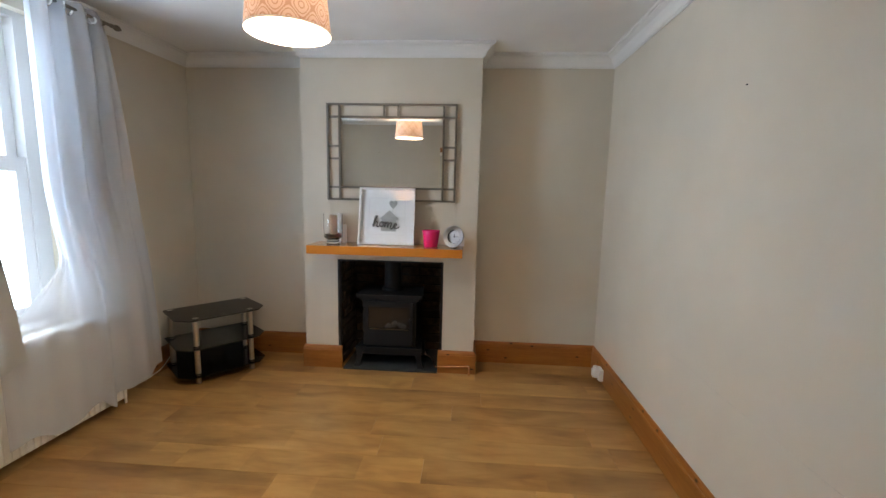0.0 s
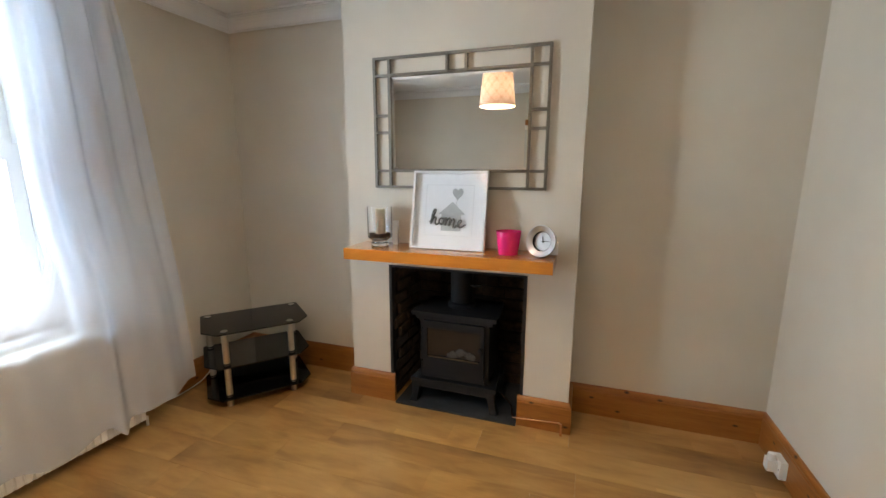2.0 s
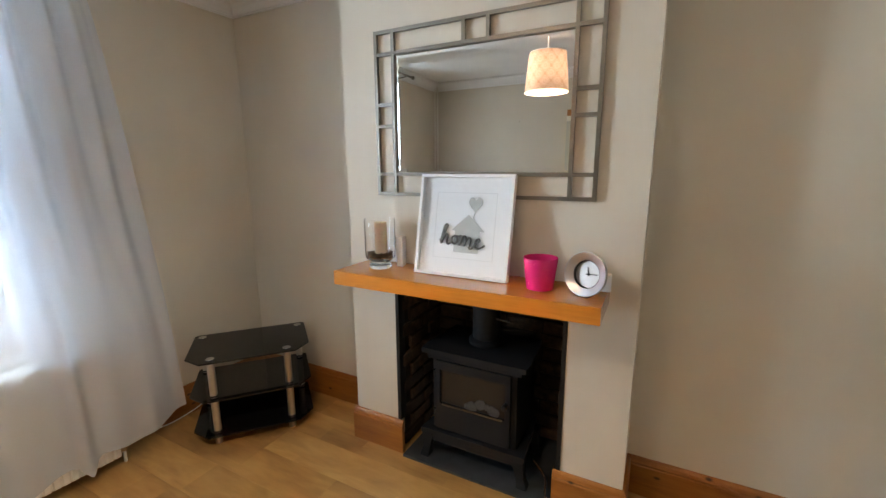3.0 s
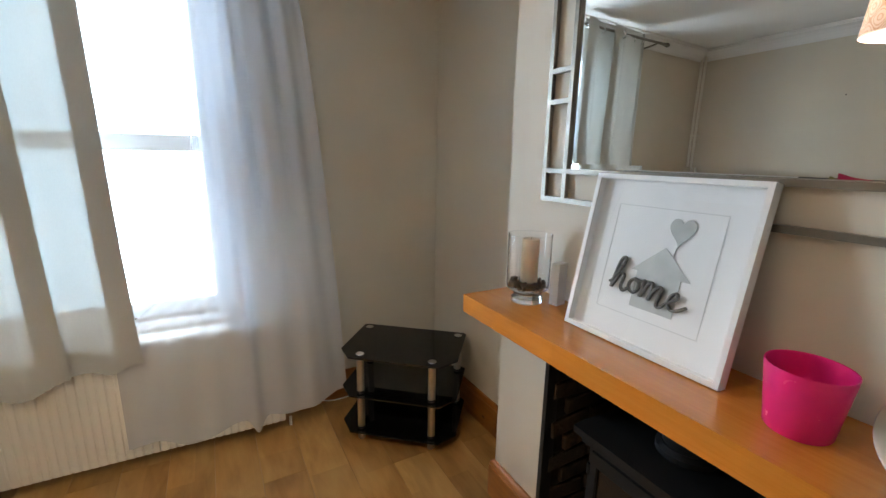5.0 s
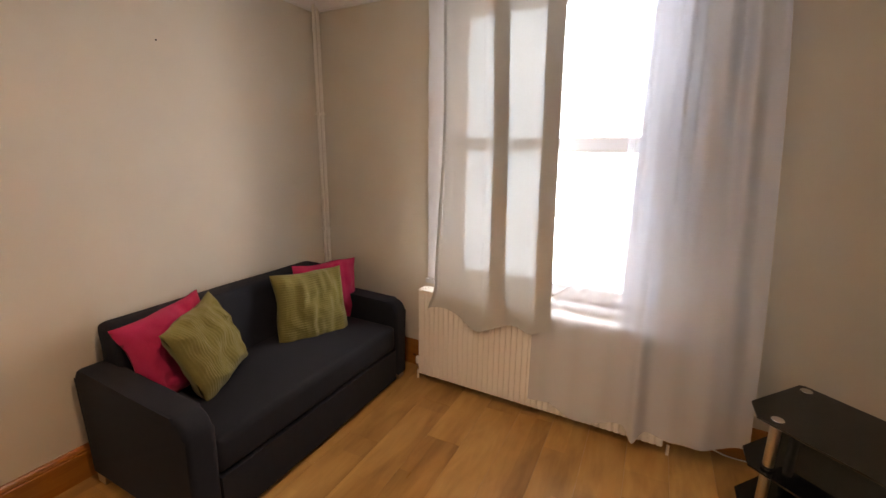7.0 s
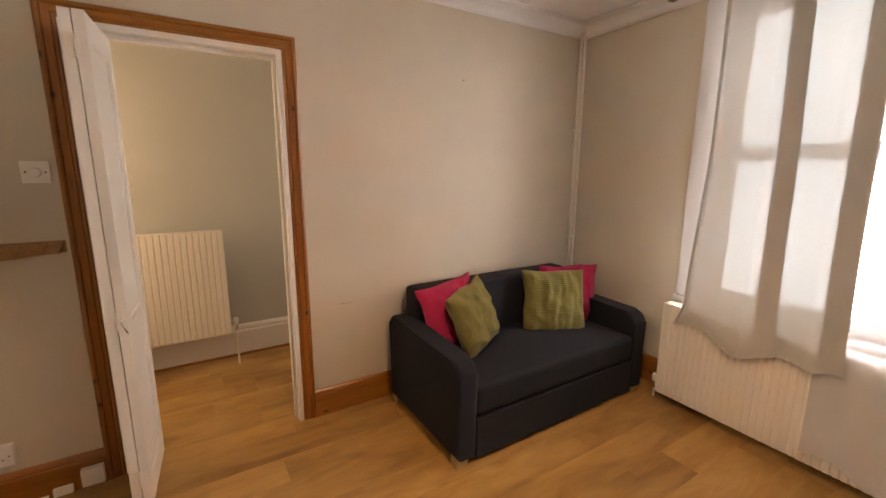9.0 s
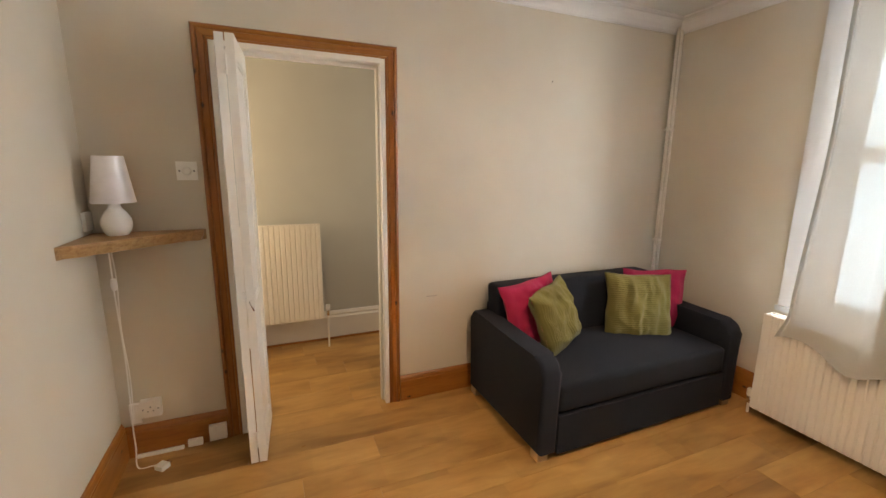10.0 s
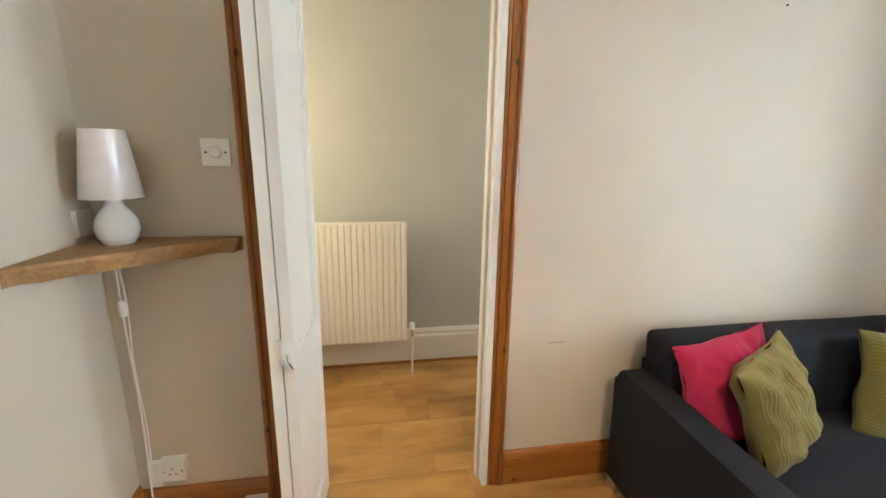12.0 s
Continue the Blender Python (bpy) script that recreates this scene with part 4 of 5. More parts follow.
ca = thing("candle_holder", "glass hurricane candle holder with brown pebbles", "candle holder", pose(-0.658, 2.985, MT))
part("glass_cup", lathe([(0.0, 0.004), (0.046, 0.004), (0.046, 0.016), (0.042, 0.030), (0.048, 0.034), (0.066, 0.046), (0.069, 0.062), (0.0695, 0.222), (0.0665, 0.222), (0.066, 0.064), (0.062, 0.050), (0.0, 0.040)], 36), GLASS, ca, "clear thick glass cup", smooth=True)
part("glass_foot", lathe([(0, 0), (0.047, 0.0), (0.050, 0.004), (0.050, 0.016), (0.047, 0.018), (0.0, 0.018)], 36), GLASS, ca, smooth=True)
bm = bmesh.new()
rnd = random.Random(3)
for i in range(190):
    a, r = rnd.random() * 6.283, 0.058 * math.sqrt(rnd.random())
    res = bmesh.ops.create_icosphere(bm, subdivisions=1, radius=rnd.uniform(0.0045, 0.0075), matrix=Matrix.Translation((r * math.cos(a), r * math.sin(a), rnd.uniform(0.050, 0.068))))
tagged(part("pebbles", bm, PEBBLE, ca, "brown pebble filling", smooth=True), kind="stuff")
cd = thing("pillar_candle", "cream pillar candle standing in pebbles", "candle", pose(-0.654, 2.985, MT + 0.066))
part("wax", lathe([(0, 0), (0.027, 0), (0.0275, 0.002), (0.0275, 0.138), (0.0255, 0.142), (0.020, 0.139), (0.0, 0.136)], 28), CANDLEWAX, cd, smooth=True)
part("wick", tube([(0, 0, 0.135), (0.001, 0, 0.142), (0.003, 0, 0.148)], 0.0009, 6), DARKHOLE, cd, "burnt black wick")

bl = thing("ornament_block", "slim white ornament block behind the candle", "ornament", pose(-0.592, 3.055, MT, 0, 0, 12))
part("block", box(-0.014, 0.014, -0.022, 0.022, 0, 0.135), WHITELACQUER, bl, bevel=0.003)
bl2 = thing("ornament_block", "small white ornament block behind the clock", "ornament", pose(0.300, 3.052, MT, 0, 0, 8))
part("block", box(-0.018, 0.018, -0.020, 0.020, 0, 0.060), WHITELACQUER, bl2, bevel=0.003)

pot = thing("pink_pot", "glossy bright pink tapered pot", "pot", pose(0.076, 2.975, MT))
part("pot_wall", lathe([(0.0, 0.0), (0.048, 0.0), (0.050, 0.003), (0.0635, 0.116), (0.0630, 0.119), (0.0610, 0.118), (0.0475, 0.006), (0.0, 0.005)], 40), PINKPLASTIC, pot, smooth=True)

ck = thing("mantel_clock", "round brushed steel clock with a white dial", "clock", pose(0.243, 2.945, MT + 0.0795, 80, 0, -21) @ Matrix.Scale(1.07, 4))
part("case", lathe([(0.0, -0.045), (0.050, -0.045), (0.060, -0.030), (0.0715, -0.006), (0.0738, 0.006), (0.0732, 0.0095), (0.0715, 0.0100), (0.0470, -0.0010), (0.0462, -0.0030), (0.0462, -0.0200), (0.0, -0.0200)], 64), BRUSHED, ck, "brushed steel bezel", smooth=True)
part("inner_ring", lathe([(0.0448, -0.0190), (0.0460, -0.0190), (0.0460, -0.0035), (0.0448, -0.0035)], 48, None, True), DARKHOLE, ck, "dark inner ring round the dial", smooth=True)
part("dial", lathe([(0, -0.0195), (0.0446, -0.0195), (0.0446, -0.0180), (0, -0.0180)], 40), CLOCKFACE, ck, "pale silver dial", smooth=True)
for i in range(12):
    a = i * math.pi / 6
    w, ln = (0.0016, 0.007) if i % 3 == 0 else (0.0007, 0.005)
    part("hour_mark", box(-w, w, 0.033, 0.033 + ln, -0.0179, -0.0173), FINELINE, ck, m=pose(0, 0, 0, 0, 0, -30 * i))
part("hour_pointer", prism([(-0.0016, -0.006), (0.0016, -0.006), (0.0016, 0.022), (-0.0016, 0.024)], -0.0155, -0.0145), DARKHOLE, ck, "black hour pointer", pose(0, 0, 0, 0, 0, 10))
part("minute_pointer", prism([(-0.0015, -0.008), (0.0015, -0.008), (0.0010, 0.033), (-0.0012, 0.034)], -0.0140, -0.0130), DARKHOLE, ck, "black minute pointer", pose(0, 0, 0, 0, 0, -85))
part("centre_cap", lathe([(0, -0.0178), (0.0040, -0.0178), (0.0040, -0.0122), (0, -0.0116)], 14), DARKHOLE, ck)
part("foot", box(-0.016, 0.016, -0.0765, -0.066, -0.035, -0.002), DARKHOLE, ck, "black rubber foot")

# ---- glass television stand ----
ts = thing("tv_stand", "black glass corner television stand with three tiers", "television stand", basis((-1.457, 2.853, 0), (0.645, 0.764, 0), (0, 0, 1)))
LEGS = [(-0.19, 0.0), (0.19, 0.0), (0.266, 0.34), (-0.266, 0.34)]
for nm, z, g in (("glass_top", 0.477, 1.0), ("glass_shelf", 0.262, 1.0), ("glass_shelf", 0.055, 1.0)):
    o = [(-0.235, -0.048), (0.235, -0.048), (0.312, 0.045), (0.308, 0.370), (0.290, 0.385), (-0.290, 0.385), (-0.308, 0.370), (-0.312, 0.045)]
    part(nm, prism([(x * g, y) for x, y in o], z, z + 0.008), BLACKGLASS, ts, "black tempered glass", bevel=0.0015)
for x, y in LEGS:
    leg = part("leg", lathe([(0, 0), (0.017, 0), (0.019, 0.004), (0.019, 0.051), (0.0165, 0.0525), (0.0165, 0.0645), (0.019, 0.066), (0.019, 0.258), (0.0165, 0.260), (0.0165, 0.2715), (0.019, 0.273), (0.019, 0.474), (0.0, 0.4765)], 20), ALU, ts, "brushed aluminium tube leg", pose(x, y, 0), True)
    part("leg_cap", lathe([(0, 0.4852), (0.022, 0.4852), (0.0225, 0.487), (0.020, 0.489), (0, 0.4892)], 20), CHROME, leg, "polished round cap", smooth=True)
    for z in (0.0665, 0.2735):
        part("leg_ring", lathe([(0.0192, z), (0.0205, z), (0.0205, z + 0.010), (0.0192, z + 0.010)], 20, None, True), STEELBLACK, leg, "black plastic ring")

part("back_panel", box(-0.245, 0.245, 0.330, 0.338, 0.064, 0.261), BLACKGLASS, ts, "black panel behind the lower tier")
tagged(part("aerial_cable", tube([west(0.03, 2.60, 0.02), west(0.034, 2.66, 0.008), west(0.036, 2.75, 0.012), west(0.034, 2.86, 0.03), west(0.03, 2.95, 0.08)], 0.0035, 8), WHITEPLASTIC, None, smooth=True), "thin white aerial cable lying along the baseboard", "cable")

# ---- pendant lamp ----
pl = thing("pendant_lamp", "lit pendant lamp with a printed terracotta trellis shade", "pendant lamp", pose(-0.34, 1.57, 0))
seg = 64
bm = bmesh.new()
uvl = bm.loops.layers.uv.new("UVMap")
zs = (2.000, 2.265)
rs = (0.155, 0.129)
ring = [[bm.verts.new((rs[k] * math.cos(2 * math.pi * i / seg), rs[k] * math.sin(2 * math.pi * i / seg), zs[k])) for i in range(seg)] for k in (0, 1)]
for i in range(seg):
    j = (i + 1) % seg
    f = bm.faces.new((ring[0][i], ring[0][j], ring[1][j], ring[1][i]))
    for lp, uvc in zip(f.loops, ((i / seg, 0), ((i + 1) / seg, 0), ((i + 1) / seg, 1), (i / seg, 1))):
        lp[uvl].uv = uvc
part("shade", bm, SHADE, pl, "terracotta trellis print on cream cloth", smooth=True)
for k in (0, 1):
    part("shade_ring", lathe([(rs[k] - 0.001, zs[k] - 0.002), (rs[k] + 0.0015, zs[k] - 0.002), (rs[k] + 0.0015, zs[k] + 0.003), (rs[k] - 0.001, zs[k] + 0.003)], 64, None, True), GLOSS, pl, smooth=True)
for i in range(3):
    a = i * 2 * math.pi / 3
    part("spoke", tube([(0.02 * math.cos(a), 0.02 * math.sin(a), 2.225), (0.128 * math.cos(a), 0.128 * math.sin(a), 2.262)], 0.002, 6), GLOSS, pl)
part("lamp_holder", lathe([(0, 2.30), (0.012, 2.298), (0.019, 2.28), (0.019, 2.20), (0.0, 2.199)], 20), WHITEPLASTIC, pl, smooth=True)
part("bulb", lathe([(0, 2.199), (0.013, 2.198), (0.014, 2.185), (0.028, 2.155), (0.030, 2.135), (0.022, 2.112), (0.0, 2.104)], 20), BULBGLOW, pl, "glowing warm bulb", smooth=True).visible_shadow = False
part("flex", tube([(0, 0, 2.298), (0, 0, H - 0.03)], 0.004, 8), WHITEPLASTIC, pl, smooth=True)
part("ceiling_rose", lathe([(0, H), (0.055, H), (0.053, H - 0.012), (0.030, H - 0.022), (0.012, H - 0.036), (0, H - 0.037)], 28), WHITEPLASTIC, pl, "white ceiling rose", smooth=True)


# ---- sofa ----
SX0, SX1, SY0, SY1 = -1.905, -0.452, 0.065, 0.824
so = thing("sofa", "dark navy two-seat sofa bed with wooden feet", "sofa", pose(SX0, SY0, 0))
SW, SD = SX1 - SX0, SY1 - SY0


def arm(x0):
    prof = [(0.0, 0.045), (SD, 0.045)]
    for i in range(9):
        a = math.pi / 2 * i / 8
        prof.append((SD - 0.075 + 0.075 * math.cos(a), 0.470 + 0.075 * math.sin(a)))
    prof += [(0.40, 0.553), (0.12, 0.566)]
    for i in range(7):
        a = math.pi / 2 * i / 6
        prof.append((0.05 - 0.05 * math.sin(a), 0.515 + 0.05 * math.cos(a)))
    bm = bmesh.new()
    lo = [bm.verts.new((x0, y, z)) for y, z in prof]
    hi = [bm.verts.new((x0 + 0.112, y, z)) for y, z in prof]
    bm.faces.new(lo)
    bm.faces.new(hi[::-1])
    for i in range(len(prof)):
        j = (i + 1) % len(prof)
        bm.faces.new((lo[i], lo[j], hi[j], hi[i]))
    rim = [e for e in bm.edges if abs(e.verts[0].co.x - e.verts[1].co.x) < 1e-6]
    bmesh.ops.bevel(bm, geom=rim, offset=0.022, segments=4, profile=0.5, affect="EDGES")
    part("arm", bm, SOFA, so, smooth=True)


arm(0.0)
arm(SW - 0.112)
bm = box(0.116, SW - 0.118, 0.10, SD - 0.004, 0.026, 0.234)
part("front_base", bm, SOFA, so, "pull-out bed base panel", bevel=0.012)


def soft_box(x0, x1, y0, y1, z0, z1, crown, r=0.035):
    """A padded cushion: rounded edges and a slightly domed top."""
    bm = box(x0, x1, y0, y1, z0, z1)
    bmesh.ops.bevel(bm, geom=list(bm.edges), offset=r, segments=4, profile=0.55, affect="EDGES")
    bmesh.ops.subdivide_edges(bm, edges=[e for e in bm.edges if e.calc_length() > 0.2], cuts=9, use_grid_fill=True)
    for v in bm.verts:
        fx, fy = (v.co.x - x0) / (x1 - x0), (v.co.y - y0) / (y1 - y0)
        if v.co.z > (z0 + z1) / 2:
            v.co.z += crown * math.sin(math.pi * fx) * math.sin(math.pi * fy)
        v.co += 0.003 * noise.noise_vector(v.co * 5)
    return bm


part("seat_cushion", soft_box(0.113, SW - 0.113, 0.16, SD - 0.006, 0.238, 0.398, 0.020), SOFA, so, smooth=True)
bm = soft_box(0.098, SW - 0.098, 0.03, 0.205, 0.26, 0.735, 0.006, 0.04)
for v in bm.verts:
    v.co.y -= 0.10 * (v.co.z - 0.26) - 0.02
part("back_cushion", bm, SOFA, so, smooth=True)
part("back_frame", box(0.113, SW - 0.113, 0.004, 0.05, 0.06, 0.60), SOFA, so, bevel=0.01)
for x in (0.010, SW - 0.072):
    for y in (0.012, SD - 0.078):
        part("foot", box(x, x + 0.062, y, y + 0.062, 0, 0.048), BEECH, so, "pale wooden block foot", bevel=0.003)


def pillow(name, label, size, thick, mat, m, cord="", seed=0):
    n = 170 if cord else 40

    def face(side):
        def fn(u, v):
            a, b = 2 * u - 1, 2 * v - 1
            wa = a + 0.022 * noise.noise(Vector((a * 1.4, b * 1.6, seed + 20))) + 0.006 * noise.noise(Vector((a * 4, b * 4, seed + 25)))
            wb = b + 0.022 * noise.noise(Vector((a * 1.6, b * 1.4, seed + 30))) + 0.006 * noise.noise(Vector((a * 4, b * 4, seed + 35)))
            pinch = 1 - 0.055 * (1 - a * a) * abs(b) ** 3
            pinch2 = 1 - 0.055 * (1 - b * b) * abs(a) ** 3
            x, z = a * size / 2 * pinch2, b * size / 2 * pinch
            x += 0.016 * noise.noise(Vector((a * 1.3, b * 1.3, seed + 40)))
            z += 0.016 * noise.noise(Vector((a * 1.3, b * 1.3, seed + 50)))
            e = max(0.0, (1 - abs(a) ** 2.6) * (1 - abs(b) ** 2.6))
            y = side * thick * 0.5 * e ** 0.55
            w = 0.35 + 0.65 * min(1, e * 3)
            y += side * 0.026 * noise.noise(Vector((a * 2.2, b * 2.2, seed + side))) * w
            y += side * 0.012 * noise.noise(Vector((a * 5, b * 1.8, seed + 7))) * w
            y += side * 0.010 * (0.5 - abs(noise.noise(Vector((a * 2.5 + b, b * 2.5 - a, seed + 60))))) * w
            if cord:
                c = wa if cord == "Z" else wb
                y += side * 0.0013 * math.cos(c * math.pi * 33 + 0.3 * noise.noise(Vector((a * 3, b * 3, seed)))) * min(1, e * 6)
            return Vector((x, y, z))
        return fn

    bm = grid(n, n, face(-1))
    grid(n, n, face(1), bm)
    bmesh.ops.remove_doubles(bm, verts=bm.verts, dist=0.0004)
    t = tagged(part(name, bm, mat, None, label, m, True), label, "cushion", "cushions on the sofa")
    return t


pillow("cushion", "pink cotton cushion leaning in the sofa corner", 0.40, 0.14, PINKCLOTH, basis((-0.745, 0.315, 0.592), (-0.95, -0.10, 0.12), (0.13, -0.26, 0.95)), "", 1)
pillow("cushion", "olive green corduroy cushion tipped against a pink one", 0.385, 0.155, GREENCORD, basis((-0.832, 0.420, 0.590), (-0.87, -0.44, 0.14), (0.07, -0.34, 0.93)), "Z", 4)
pillow("cushion", "pink cotton cushion tucked behind a green one", 0.42, 0.14, PINKCLOTH, basis((-1.700, 0.345, 0.566), (-0.90, 0.42, -0.02), (0.03, -0.18, 1.0)), "", 8)
pillow("cushion", "olive green corduroy cushion with horizontal ribs", 0.44, 0.15, GREENCORD, basis((-1.480, 0.425, 0.562), (-0.93, 0.34, -0.03), (0.05, -0.28, 1.0)), "X", 11)

# ---- corner shelf and table lamp ----
sh = thing("corner_shelf", "rough-grained triangular wooden corner shelf", "shelf")
o = [(XR, 0.0), (XR, 0.372)]
for i in range(13):
    t = i / 12
    x, y = XR - t * 0.452, 0.372 * (1 - t)
    b = 0.055 * math.sin(math.pi * t) + 0.010 * math.sin(9 * t)
    if 0 < i < 12:
        o.append((x + b * 0.62 - 0.02 * (1 - t), y + b * 0.30 + 0.030 * t * (1 - t) * 4 * 0.2))
o += [(0.974, 0.045), (0.974, 0.0)]


def waney_board(outline, z0, z1):
    """A board whose front edge is left rough: it slopes back and wanders towards the underside."""
    bm = bmesh.new()
    mid = Vector((XR, 0.0))
    fine = []
    for a, b in zip(outline, outline[1:] + outline[:1]):
        steps = 4 if (Vector(a) - mid).length > 0.12 and (Vector(b) - mid).length > 0.12 else 1
        fine += [Vector(a).lerp(Vector(b), k / steps) for k in range(steps)]
    rows = []
    for k, f in enumerate((0.0, 0.35, 0.8, 1.0)):
        row = []
        for q in fine:
            rough = q.x < XR - 0.001 and q.y > 0.001
            inset = 0.0
            if rough:
                inset = (0.020, 0.012, 0.001, 0.002)[k] * (1 + 0.8 * noise.noise(Vector((q.x * 14, q.y * 14, 3.0)))) + 0.004 * noise.noise(Vector((q.x * 40, q.y * 40, k * 2.0)))
            p = q + (mid - q).normalized() * max(0.0, inset)
            row.append(bm.verts.new((p.x, p.y, z0 + (z1 - z0) * f)))
        rows.append(row)
    n = len(fine)
    for lo, hi in zip(rows, rows[1:]):
        for i in range(n):
            bm.faces.new((lo[i], lo[(i + 1) % n], hi[(i + 1) % n], hi[i]))
    bm.faces.new(rows[-1])
    bm.faces.new(rows[0][::-1])
    bmesh.ops.recalc_face_normals(bm, faces=bm.faces)
    return bm


part("board", waney_board(o, 1.080, 1.130), SHELFWOOD, sh)

tl = thing("table_lamp", "white ceramic table lamp with a pearl satin shade", "table lamp", pose(1.298, 0.097, 1.130))
part("base", lathe([(0, 0), (0.036, 0), (0.040, 0.003), (0.053, 0.025), (0.058, 0.050), (0.054, 0.075), (0.040, 0.100), (0.026, 0.118), (0.022, 0.132), (0.024, 0.138), (0.0, 0.139)], 36), CERAMIC, tl, "glossy round white base", smooth=True)
part("shade", lathe([(0.080, 0.142), (0.0805, 0.143), (0.0545, 0.338), (0.053, 0.338), (0.078, 0.143)], 44, None, True), SATIN, tl, "pearl grey satin shade", smooth=True)
part("shade_ring", lathe([(0.010, 0.150), (0.013, 0.150), (0.013, 0.154), (0.010, 0.154)], 16, None, True), WHITEPLASTIC, tl)
part("lamp_holder", lathe([(0, 0.139), (0.013, 0.139), (0.013, 0.185), (0, 0.19)], 16), WHITEPLASTIC, tl, smooth=True)
fl = part("flex", tube([(0.03, -0.02, 0.006), (0.055, -0.045, 0.004), (0.063, -0.064, -0.01), (0.064, -0.066, -0.30), (0.060, -0.066, -0.62), (0.068, -0.066, -0.94), (0.064, -0.052, -1.06), (0.045, 0.02, -1.126), (-0.02, 0.03, -1.126), (-0.042, 0.046, -1.118)], 0.0033, 8), WHITEPLASTIC, tl, "white flex down the wall corner", smooth=True)
part("flex", tube([(0.058, -0.070, -0.03), (0.052, -0.074, -0.22), (0.060, -0.072, -0.45), (0.054, -0.074, -0.70), (0.064, -0.074, -0.93)], 0.003, 8), WHITEPLASTIC, tl, smooth=True)
part("inline_switch", lathe([(0, -0.03), (0.010, -0.026), (0.014, 0), (0.010, 0.026), (0, 0.03)], 14), WHITEPLASTIC, tl, "white inline switch", pose(0.060, -0.063, -0.235), True)
plug = part("plug", box(-0.024, 0.024, -0.022, 0.022, -0.010, 0.012), WHITEPLASTIC, tl, "white three-pin plug lying on the floor", pose(-0.062, 0.062, -1.119, 0, 0, -38), bevel=0.006)
for x, y in ((-0.011, -0.026), (0.011, -0.026), (0.0, -0.026)):
    part("pin", box(x - 0.003, x + 0.003, y - 0.014, y + 0.005, -0.003 + (0.006 if x == 0 else 0), 0.002 + (0.006 if x == 0 else 0)), CHROME, plug)


# ---- switches and sockets ----
def socket(name, label, m, w=0.086, h=0.086, d=0.030, dimmer=False, holes=True):
    s = thing(name, label, "wall socket" if holes else "wall switch", m)
    if d > 0.012:
        part("back_box", box(-w / 2, w / 2, -(d - 0.008), 0, -h / 2, h / 2), WHITEPLASTIC, s, bevel=0.003)
    part("face_plate", box(-w / 2, w / 2, -d, -(d - 0.0075), -h / 2, h / 2), WHITEPLASTIC, s, bevel=0.003)
    if dimmer:
        part("dimmer_knob", lathe([(0, 0), (0.019, 0), (0.018, 0.010), (0.015, 0.013), (0, 0.0135)], 28), WHITEPLASTIC, s, "round dimmer knob", pose(0, -d, 0, 90, 0, 0), True)
        for x in (-0.030, 0.030):
            part("screw", lathe([(0, 0), (0.0035, 0), (0.003, 0.001), (0, 0.0012)], 12), DARKHOLE, s, m=pose(x, -d, 0, 90, 0, 0))
    if holes:
        for x, z, a, b in ((0.0, 0.010, 0.002, 0.004), (-0.011, -0.012, 0.0035, 0.002), (0.011, -0.012, 0.0035, 0.002)):
            part("pin_hole", box(x - a, x + a, -d - 0.0004, -d + 0.002, z - b, z + b), DARKHOLE, s)
        for x in (-0.031, 0.031):
            part("screw", lathe([(0, 0), (0.003, 0), (0, 0.001)], 10), DARKHOLE, s, m=pose(x, -d, 0.0, 90, 0, 0))
    return s


BACK = 180
socket("dimmer_switch", "white dimmer switch plate with a round knob", pose(1.027, 0, 1.407, 0, 0, BACK), d=0.012, dimmer=True, holes=False)
socket("wall_socket", "white surface-mounted wall socket", pose(1.285, 0, 0.252, 0, 0, BACK), d=0.034)
socket("blank_box", "white blank wall box beside the socket", pose(1.352, 0, 0.232, 0, 0, BACK), w=0.045, h=0.10, d=0.022, holes=False)
socket("telephone_socket", "white telephone socket box on the baseboard", pose(1.005, 0.0225, 0.060, 0, 0, BACK), w=0.080, h=0.080, d=0.028, holes=False)
socket("junction_box", "small white rounded junction box on the baseboard", pose(1.112, 0.0225, 0.024, 0, 0, BACK), w=0.066, h=0.034, d=0.020, holes=False)
tr = tagged(part("cable_trunking", box(1.165, 1.365, 0.0225, 0.036, 0.0, 0.016), WHITEPLASTIC, None, bevel=0.002), "short white plastic cable trunking on the floor edge", "trunking")
socket("wall_socket", "grey-white double socket above the corner shelf", pose(XR, 0.055, 1.190, 0, 0, -90), w=0.075, h=0.080, d=0.014, holes=False)
sk = socket("wall_socket", "white socket box mounted on the baseboard", pose(XR - 0.0225, 3.055, 0.072, 0, 0, -90), w=0.086, h=0.086, d=0.030)
pg = thing("plug_adaptor", "white plug-in adaptor in the baseboard socket", "plug", pose(XR - 0.0535, 3.055, 0.075, 0, 0, -90))
part("plug_body", box(-0.022, 0.022, -0.040, 0.0, -0.026, 0.030), WHITEPLASTIC, pg, bevel=0.008)
part("plug_cap", lathe([(0, 0), (0.017, 0.0), (0.019, 0.01), (0.014, 0.034), (0, 0.036)], 18), WHITEPLASTIC, pg, m=pose(0.002, -0.022, 0.026), smooth=True)

